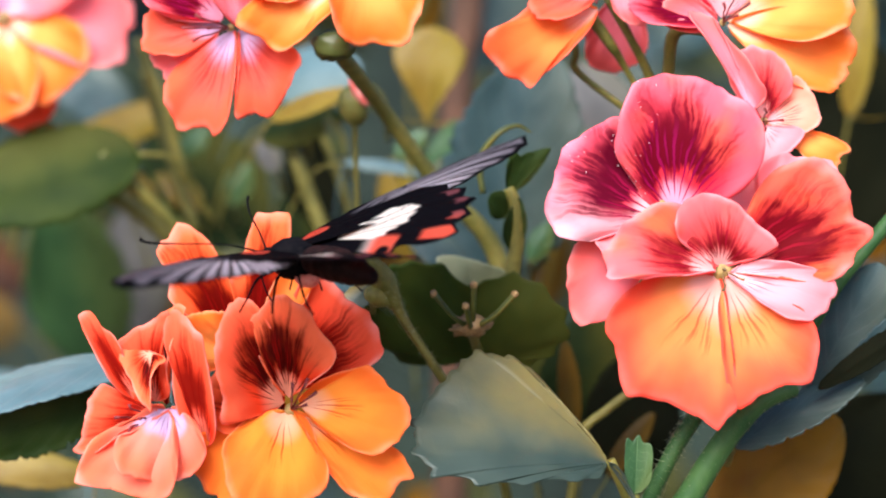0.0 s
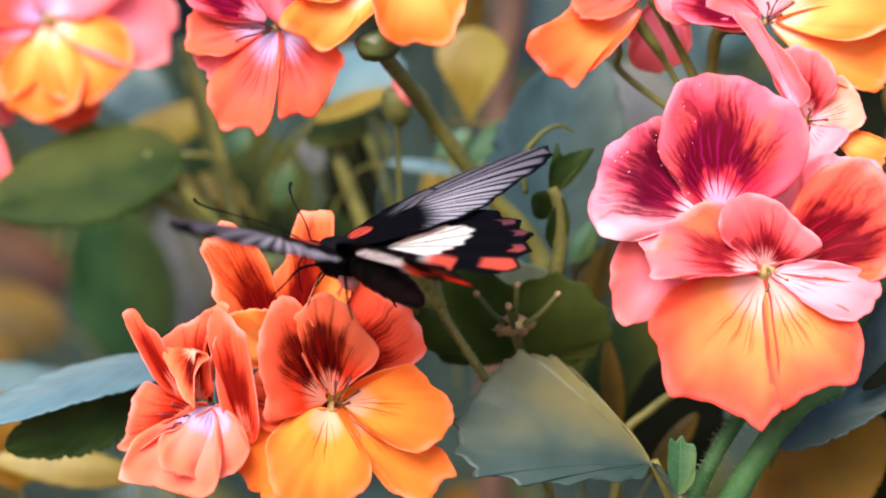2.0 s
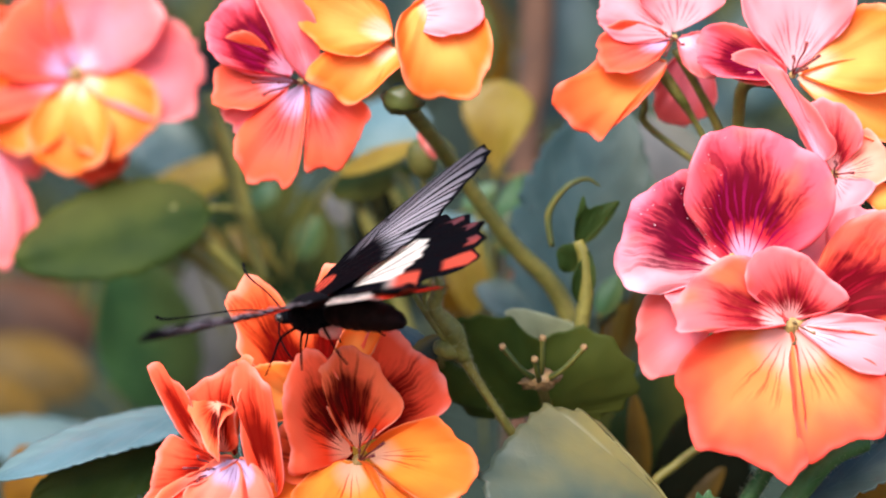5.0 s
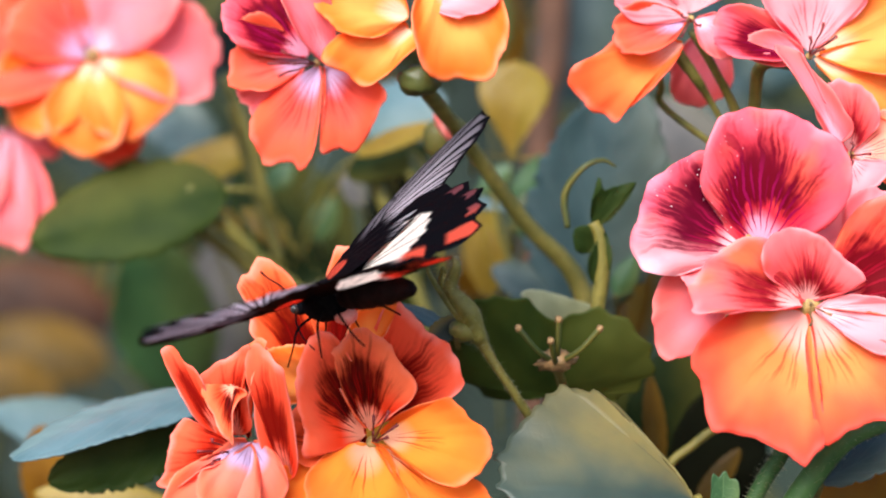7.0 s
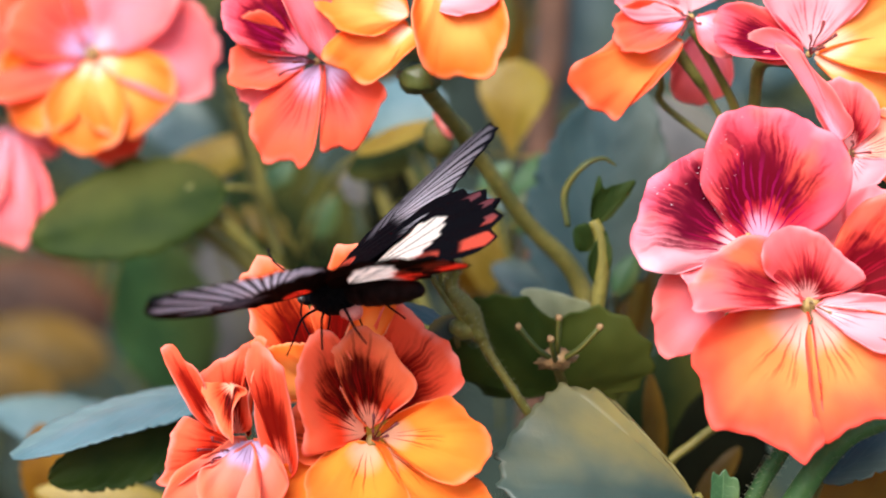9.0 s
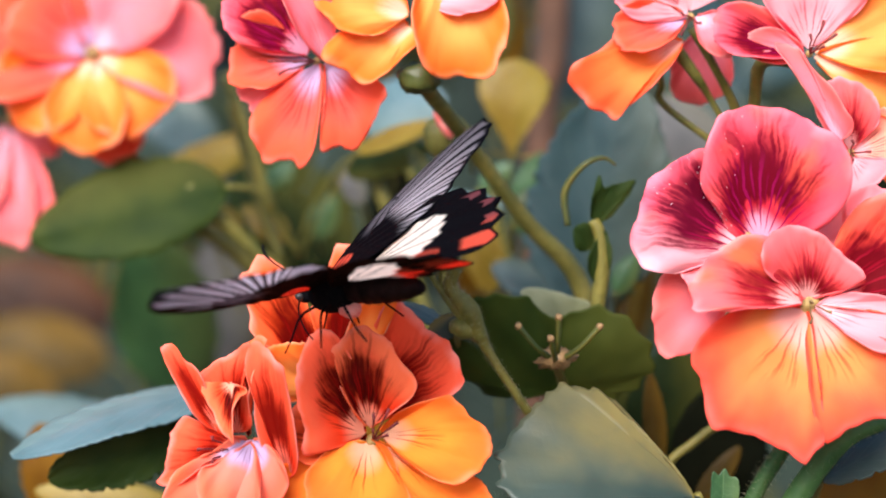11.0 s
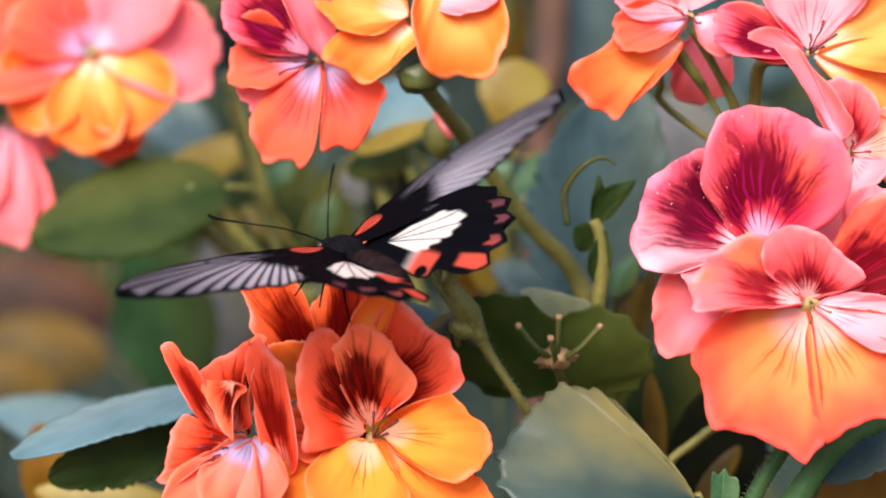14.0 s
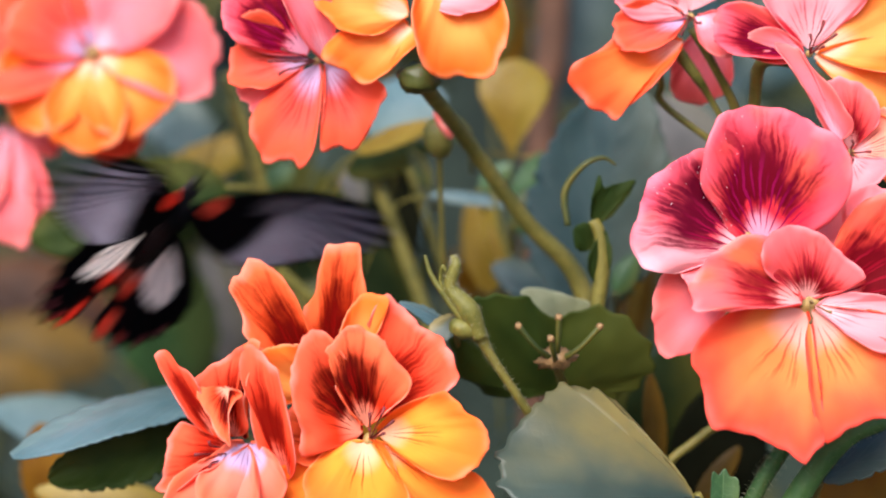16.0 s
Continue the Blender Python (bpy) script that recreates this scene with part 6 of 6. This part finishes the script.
def ring_body(name, stations, material, parent, label="", segments=16):
    """A round body along x from (x, z, half width, half height) stations, in centimetres."""
    verts, faces = [], []
    for x, z, w, h in stations:
        for k in range(segments):
            a = 2 * math.pi * k / segments
            lump = 1 + 0.05 * noise.noise(Vector((x * 5, math.cos(a) * 2, math.sin(a) * 2)))
            verts.append((x / 100, w * math.cos(a) * lump / 100, (z + h * math.sin(a) * lump) / 100))
    for i in range(len(stations) - 1):
        for k in range(segments):
            a, b = i * segments + k, i * segments + (k + 1) % segments
            faces.append((a, b, b + segments, a + segments))
    faces.append(tuple(range(segments - 1, -1, -1)))
    faces.append(tuple(range(len(verts) - segments, len(verts))))
    ob = new(name, mesh_of(name, verts, faces))
    ob.data.materials.append(M[material])
    ob.parent = parent
    return tagged(ob, label)


def body_tube(name, points, radii, material, parent, label=""):
    verts, faces, uvs = tube_mesh([Vector(p) / 100 for p in points], [r / 100 for r in radii], 6, 5)
    ob = new(name, mesh_of(name, verts, faces, uvs))
    ob.data.materials.append(M[material])
    ob.parent = parent
    return tagged(ob, label)


def build_butterfly():
    bug = new("butterfly")
    tagged(bug, "black swallowtail butterfly with cream and coral wing patches", "butterfly")
    thorax = [(0.42, 0.0, 0.10, 0.10), (0.34, 0.0, 0.26, 0.26), (0.15, -0.02, 0.33, 0.36), (-0.1, -0.02, 0.34, 0.38), (-0.32, -0.02, 0.26, 0.28), (-0.42, -0.02, 0.12, 0.12)]
    ring_body("thorax", thorax, "body", bug, "furry black thorax")
    rings = []
    for k in range(29):
        s = k / 28
        w = 0.32 * math.sin(math.pi * (0.16 + 0.80 * s)) ** 0.55 * (1 - 0.10 * s) + (0.018 * (k % 4) / 3)
        rings.append((-0.36 - 1.42 * s, -0.02 - 0.16 * s * s, w, w * 0.95))
    rings.append((-1.80, -0.19, 0.06, 0.06))
    abdomen = ring_body("abdomen", rings, "abdomen", bug, "dark brown ringed abdomen")
    ring_body("collar", [(-0.12, -0.30, 0.10, 0.03), (-0.17, -0.33, 0.24, 0.12), (-0.26, -0.36, 0.26, 0.16), (-0.36, -0.40, 0.20, 0.12), (-0.42, -0.42, 0.08, 0.03)], "blush", bug, "coral patch under the thorax")
    head = ring_body("head", [(0.40, 0.0, 0.09, 0.09), (0.48, 0.02, 0.16, 0.15), (0.58, 0.02, 0.17, 0.15), (0.68, 0.0, 0.11, 0.1), (0.74, -0.03, 0.04, 0.04)], "body", bug, "small black head")
    for side in (1, -1):
        bm = bmesh.new()
        bmesh.ops.create_uvsphere(bm, u_segments=12, v_segments=8, radius=0.0009)
        eye = new("eye", bpy.data.meshes.new("eye"))
        for f in bm.faces:
            f.smooth = True
        bm.to_mesh(eye.data)
        bm.free()
        eye.data.materials.append(M["eye"])
        eye.parent, eye.location = head, (0.0059, side * 0.0013, 0.0003)
        body_tube("antenna", [(0.62, side * 0.05, 0.1), (1.1, side * 0.45, 0.35), (1.7, side * 0.95, 0.5), (2.05, side * 1.3, 0.62), (2.12, side * 1.42, 0.72)], [0.018, 0.013, 0.013, 0.025, 0.03], "body", head, "thin black clubbed antenna")
    body_tube("proboscis", [(0.7, 0, -0.05), (0.8, 0.0, -0.3), (0.75, 0.02, -0.6), (0.65, 0.02, -0.8)], [0.02, 0.016, 0.014, 0.012], "body", head)
    for x, reach in ((0.2, 0.75), (0.0, 0.1), (-0.2, -0.75)):
        for side in (1, -1):
            body_tube("leg", [(x, side * 0.15, -0.15), (x + reach * 0.35, side * 0.45, -0.25), (x + reach * 0.6, side * 0.6, -0.55), (x + reach * 0.85, side * 0.68, -0.8)], [0.03, 0.025, 0.018, 0.014], "body", bug, "thin black leg")
    wings = {"abdomen": abdomen}
    for side in (1, -1):
        for kind, outline, pigment, scallop in (("forewing", FORE, fore_pigment, 0.0), ("hindwing", HIND, hind_pigment, 0.06)):
            wing = new(kind, wing_mesh(kind, outline, pigment, side, scallop))
            wing.data.materials.append(M["wing"])
            wing.parent = bug
            wing.location = (0.0005 if kind == "forewing" else -0.001, side * 0.0016, 0.0016 if kind == "forewing" else 0.0008)
            tagged(wing, "black wing with pale grey streaks" if kind == "forewing" else "black scalloped wing with a cream patch and coral spots")
            wings[kind, side] = wing
    return bug, wings


butterfly, wings = build_butterfly()


BODY_ROWS = [
    (0, pose(-0.0112, -0.0100, 0.5930, -15.3, -0.0, 140.6)),
    (0.433, pose(-0.0102, -0.0105, 0.5931, -8.3, -3.6, 144.4)),
    (0.5, pose(-0.0102, -0.0105, 0.5931, -8.3, -3.6, 144.4)),
    (0.567, pose(-0.0102, -0.0105, 0.5931, -8.3, -3.6, 144.4)),
    (0.933, pose(-0.0097, -0.0107, 0.5926, -7.6, -9.0, 146.3)),
    (1, pose(-0.0097, -0.0107, 0.5926, -7.6, -9.0, 146.3)),
    (1.067, pose(-0.0097, -0.0107, 0.5926, -7.6, -9.0, 146.3)),
    (1.5, pose(-0.0098, -0.0116, 0.5928, -7.2, -13.7, 144.7)),
    (2, pose(-0.0105, -0.0134, 0.5932, -6.5, -12.0, 149.0)),
    (2.5, pose(-0.0106, -0.0208, 0.5978, -14.6, -36.5, 158.8)),
    (2.6, pose(-0.0094, -0.0204, 0.5994, -17.5, -42.9, 158.8)),
    (2.7, pose(-0.0137, -0.0201, 0.5992, -19.6, -40.1, 157.0)),
    (2.8, pose(-0.0137, -0.0197, 0.5962, -13.8, -40.9, 170.4)),
    (2.9, pose(-0.0125, -0.0193, 0.5982, -7.7, -50.2, 164.5)),
    (3, pose(-0.0132, -0.0190, 0.5998, -17.1, -38.8, 164.0)),
    (3.1, pose(-0.0160, -0.0189, 0.5972, -27.0, -36.0, 179.3)),
    (3.2, pose(-0.0198, -0.0188, 0.5969, -7.6, -22.8, 152.6)),
    (3.3, pose(-0.0169, -0.0188, 0.5952, -14.4, -15.3, 137.0)),
    (3.4, pose(-0.0184, -0.0187, 0.5986, -25.0, -32.3, 146.6)),
    (3.5, pose(-0.0188, -0.0187, 0.5996, -34.5, -33.4, 158.0)),
    (3.6, pose(-0.0179, -0.0192, 0.5990, -16.7, -18.9, 146.4)),
    (3.933, pose(-0.0173, -0.0213, 0.5986, -10.0, -18.0, 153.4)),
    (4, pose(-0.0173, -0.0213, 0.5986, -10.0, -18.0, 153.4)),
    (4.067, pose(-0.0173, -0.0213, 0.5986, -10.0, -18.0, 153.4)),
    (4.2, pose(-0.0178, -0.0190, 0.5975, -11.3, -14.0, 153.0)),
    (6.3, pose(-0.0202, -0.0095, 0.5913, -21.8, 14.5, 147.1)),
    (6.5, pose(-0.0202, -0.0095, 0.5913, -21.8, 14.5, 147.1)),
    (8, pose(-0.0198, -0.0076, 0.5925, -21.4, 10.7, 147.4)),
    (9, pose(-0.0189, -0.0081, 0.5924, -16.7, 8.3, 148.3)),
    (11.5, pose(-0.0191, -0.0096, 0.5931, -17.0, 7.9, 150.5)),
    (12, pose(-0.0181, -0.0019, 0.5993, -17.3, -25.9, 150.9)),
    (12.3, pose(-0.0175, -0.0010, 0.5999, -10.7, -26.1, 140.0)),
    (12.433, pose(-0.0161, -0.0003, 0.6026, -36.2, -39.3, 146.1)),
    (12.5, pose(-0.0161, -0.0003, 0.6026, -36.2, -39.3, 146.1)),
    (12.567, pose(-0.0161, -0.0003, 0.6026, -36.2, -39.3, 146.1)),
    (12.8, pose(-0.0153, -0.0007, 0.6007, -15.0, -35.8, 138.0)),
    (12.933, pose(-0.0168, -0.0009, 0.5988, -21.0, -12.1, 132.1)),
    (13, pose(-0.0168, -0.0009, 0.5988, -21.0, -12.1, 132.1)),
    (13.067, pose(-0.0168, -0.0009, 0.5988, -21.0, -12.1, 132.1)),
    (13.3, pose(-0.0156, 0.0000, 0.6007, -16.9, -22.2, 133.5)),
    (13.5, pose(-0.0151, 0.0006, 0.6012, -22.7, -28.7, 134.1)),
    (13.8, pose(-0.0164, 0.0001, 0.5993, -24.0, -16.8, 132.9)),
    (13.933, pose(-0.0170, -0.0002, 0.5990, -20.9, -15.1, 130.7)),
    (14, pose(-0.0170, -0.0002, 0.5990, -20.9, -15.1, 130.7)),
    (14.067, pose(-0.0170, -0.0002, 0.5990, -20.9, -15.1, 130.7)),
    (14.2, pose(-0.0141, 0.0006, 0.6030, -16.1, -42.0, 130.6)),
    (14.433, pose(-0.0189, 0.0019, 0.6046, -39.3, -34.6, 130.0)),
    (14.5, pose(-0.0189, 0.0019, 0.6046, -39.3, -34.6, 130.0)),
    (14.567, pose(-0.0189, 0.0019, 0.6046, -39.3, -34.6, 130.0)),
    (14.8, pose(-0.0156, 0.0076, 0.6095, -29.6, -69.5, 121.8)),
    (14.933, pose(-0.0118, 0.0114, 0.6108, -0.9, -65.8, 98.0)),
    (15, pose(-0.0118, 0.0114, 0.6108, -0.9, -65.8, 98.0)),
    (15.067, pose(-0.0118, 0.0114, 0.6108, -0.9, -65.8, 98.0)),
    (15.2, pose(-0.0223, 0.0106, 0.6144, -36.6, -75.9, 122.9)),
    (15.3, pose(-0.0235, 0.0102, 0.6156, -53.4, -79.5, 141.2)),
    (15.433, pose(-0.0293, 0.0094, 0.6235, 94.8, -73.5, 14.3)),
    (15.5, pose(-0.0293, 0.0094, 0.6235, 94.8, -73.5, 14.3)),
    (15.567, pose(-0.0293, 0.0094, 0.6235, 94.8, -73.5, 14.3)),
    (15.7, pose(-0.0470, 0.0160, 0.6180, 135.9, -64.8, -10.1)),
    (15.8, pose(-0.0560, 0.0220, 0.6090, 147.3, -59.7, -13.9)),
    (15.933, pose(-0.0474, 0.0295, 0.6115, 162.7, -50.3, -15.5)),
    (16, pose(-0.0514, 0.0295, 0.6075, 162.7, -50.3, -15.5)),
]

# seconds; lift and sweep of the forewings, lift and sweep of the hindwings, twist of the forewings, each for one side and the other
WING_ROWS = [
    (0, 11, 6, -13, -21, 15, 18, -15, -9, -5, 6),
    (0.433, 10, 4, -9, -13, 17, 18, -12, -6, -10, 11),
    (0.5, 10, 9, -9, -13, 17, 20, -12, -6, -10, 11),
    (0.567, 10, 14, -9, -13, 17, 23, -12, -6, -10, 11),
    (0.933, 13, 11, -6, -13, 21, 20, -10, -6, -8, -12),
    (1, 13, 16, -6, -13, 21, 22, -10, -6, -8, -12),
    (1.067, 13, 21, -6, -13, 21, 25, -10, -6, -8, -12),
    (1.5, 13, 16, -7, -16, 22, 25, -12, -9, -9, 9),
    (2, 12, 15, -5, -14, 22, 23, -11, -6, -5, 11),
    (2.5, 14, 17, -2, -12, 12, 24, -11, -8, -4, 3),
    (2.6, 13, 15, -5, -5, 9, 11, -2, -1, 1, -1),
    (2.7, 9, 14, -10, -7, 6, 10, 0, -9, -2, 8),
    (2.8, 29, 29, 6, 1, 19, 16, 3, 5, 0, 1),
    (2.9, 28, 8, 5, 5, 17, 25, 2, 2, 0, 1),
    (3, 46, 22, 6, 7, 21, 44, -1, -11, -7, 7),
    (3.1, 64, 44, 13, 2, 38, 44, 11, 13, -2, 0),
    (3.2, 43, 38, -2, 23, 21, 23, 26, 13, 0, 0),
    (3.3, 32, 30, -6, 1, 28, 27, 8, -3, 0, 0),
    (3.4, 21, 21, -5, -6, 17, 18, 3, 4, 0, 0),
    (3.5, 19, 10, 2, -11, 17, 13, 0, -4, -3, 14),
    (3.6, 7, 3, -9, -11, 2, -2, 10, 3, -1, 3),
    (3.933, 7, 6, -9, -12, 4, 15, -13, -7, -8, 6),
    (4, 12, 11, -9, -12, 7, 17, -13, -7, -8, 6),
    (4.067, 17, 16, -9, -12, 9, 20, -13, -7, -8, 6),
    (4.2, 13, 11, -9, -13, 19, 18, -13, -7, -6, 6),
    (6.3, 14, 12, -5, -20, 19, 23, -13, -9, 8, 9),
    (6.5, 14, 12, -5, -20, 19, 23, -13, -9, 8, 9),
    (8, 13, 12, -3, -15, 24, 25, -14, -10, 15, 7),
    (9, 13, 14, -4, -14, 24, 27, -15, -9, 16, 12),
    (11.5, 14, 15, -3, -14, 24, 26, -15, -9, 14, 11),
    (12, 14, 21, -1, -11, 24, 23, -7, -5, 2, 12),
    (12.3, 14, 21, -6, -8, 12, 16, -5, -4, -1, 4),
    (12.433, 13, 10, 3, -1, 14, 17, 3, -6, -1, -7),
    (12.5, 21, 17, 3, -1, 18, 21, 3, -6, -1, -7),
    (12.567, 29, 24, 3, -1, 22, 24, 3, -6, -1, -7),
    (12.8, 19, 21, -8, -11, 18, 15, 7, 6, -3, 1),
    (12.933, 11, 4, -12, -4, 19, 20, -10, -6, -1, 11),
    (13, 12, 10, -12, -4, 20, 23, -10, -6, -1, 11),
    (13.067, 13, 16, -12, -4, 20, 26, -10, -6, -1, 11),
    (13.3, 11, 14, -11, -9, 8, 9, -1, -8, -1, 1),
    (13.5, 16, 12, -8, -6, 23, 21, -6, -7, 0, 0),
    (13.8, 11, 14, -9, -8, 7, 10, -4, -9, -1, -1),
    (13.933, 15, 11, -11, -4, 23, 24, -11, -7, 0, 11),
    (14, 15, 14, -11, -4, 23, 26, -11, -7, 0, 11),
    (14.067, 15, 17, -11, -4, 23, 27, -11, -7, 0, 11),
    (14.2, 17, 14, -7, -1, 12, 11, 7, -3, 1, 0),
    (14.433, 78, 79, 15, -2, 43, 46, 5, -6, -4, 15),
    (14.5, 81, 82, 15, -2, 45, 48, 5, -6, -4, 15),
    (14.567, 84, 85, 15, -2, 46, 49, 5, -6, -4, 15),
    (14.8, 69, 78, -12, -7, 47, 42, 24, 17, 0, 1),
    (14.933, 72, 72, -16, -8, 51, 47, -3, 0, 1, 1),
    (15, 79, 82, -16, -8, 55, 52, -3, 0, 1, 1),
    (15.067, 86, 92, -16, -8, 58, 57, -3, 0, 1, 1),
    (15.2, 74, 70, -14, -7, 60, 63, 11, 15, 0, 0),
    (15.3, 58, 70, -2, 2, 65, 57, 2, -5, 0, 0),
    (15.433, 62, 55, -11, -8, 66, 64, -12, -5, 4, 9),
    (15.5, 70, 69, -11, -8, 70, 71, -12, -5, 4, 9),
    (15.567, 78, 83, -11, -8, 74, 78, -12, -5, 4, 9),
    (15.7, 60, 60, -8, -8, 62, 62, -8, -8, 0, 0),
    (15.8, 35, 35, 0, 5, 35, 35, -6, -8, 0, 0),
    (15.933, 32, 28, 3, 17, 21, 21, -4, -17, 0, 1),
    (16, 14, 12, 3, 17, 9, 9, -4, -17, 0, 1),
]


def wing_pose(home, side, lift, sweep, twist):
    return Matrix.Translation(home) @ pose(0, 0, 0, side * lift) @ pose(0, 0, 0, 0, twist) @ pose(0, 0, 0, 0, 0, -side * sweep)


# seconds; how far the bloom is pushed aside and up, in millimetres, and how many degrees it leans
SWAY_ROWS = [(0, 1.2, -0.5, 2.8), (4.2, 1.2, 0.0, 2.8), (6.5, 0.6, -0.2, 2.1), (12.3, 0.6, -0.2, 2.1), (13, 0.6, 0.4, 2.0), (13.5, 0.7, -0.1, 2.1), (14, 0.6, 0.1, 2.1), (14.5, 0.4, 1.0, 1.9), (15, 0.7, 1.3, 1.9), (15.5, 1.2, 1.5, 1.6), (16, 0, 0, 0)]


ABDOMEN_ROWS = ((0.0, -6), (0.5, -8), (1.0, -6), (1.5, -8), (2.0, -9), (2.5, -12), (3.0, 0), (3.5, 10), (4.0, -10), (6.5, -4), (8.0, 0), (9.0, 0), (12.0, 0), (12.5, 6), (13.0, 0), (16.0, 0))


def motions():
    pivot, home = cm((-1.23, 0.15, -3.15)), visited.location.copy()
    walk(visited, [(t, Matrix.Translation(pivot + Vector((aside, 0, up)) / 1000) @ pose(0, 0, 0, 0, lean) @ Matrix.Translation(home - pivot)) for t, aside, up, lean in SWAY_ROWS])
    walk(butterfly, BODY_ROWS)
    # the abdomen dips and lifts at its joint
    joint, rest = Vector((-0.003, 0, 0)), wings["abdomen"].matrix_basis.copy()
    walk(wings["abdomen"], [(t, Matrix.Translation(joint) @ pose(0, 0, 0, 0, dip) @ Matrix.Translation(-joint) @ rest) for t, dip in ABDOMEN_ROWS])
    for column, (kind, side) in enumerate((("forewing", 1), ("forewing", -1), ("hindwing", 1), ("hindwing", -1))):
        lift, sweep = (1, 3) if kind == "forewing" else (5, 7)
        shift = 0 if side == 1 else 1
        wing = wings[kind, side]
        home = wing.location.copy()
        walk(wing, [(row[0], wing_pose(home, side, row[lift + shift], row[sweep + shift], row[9 + shift] if kind == "forewing" else 0)) for row in WING_ROWS])


motions()
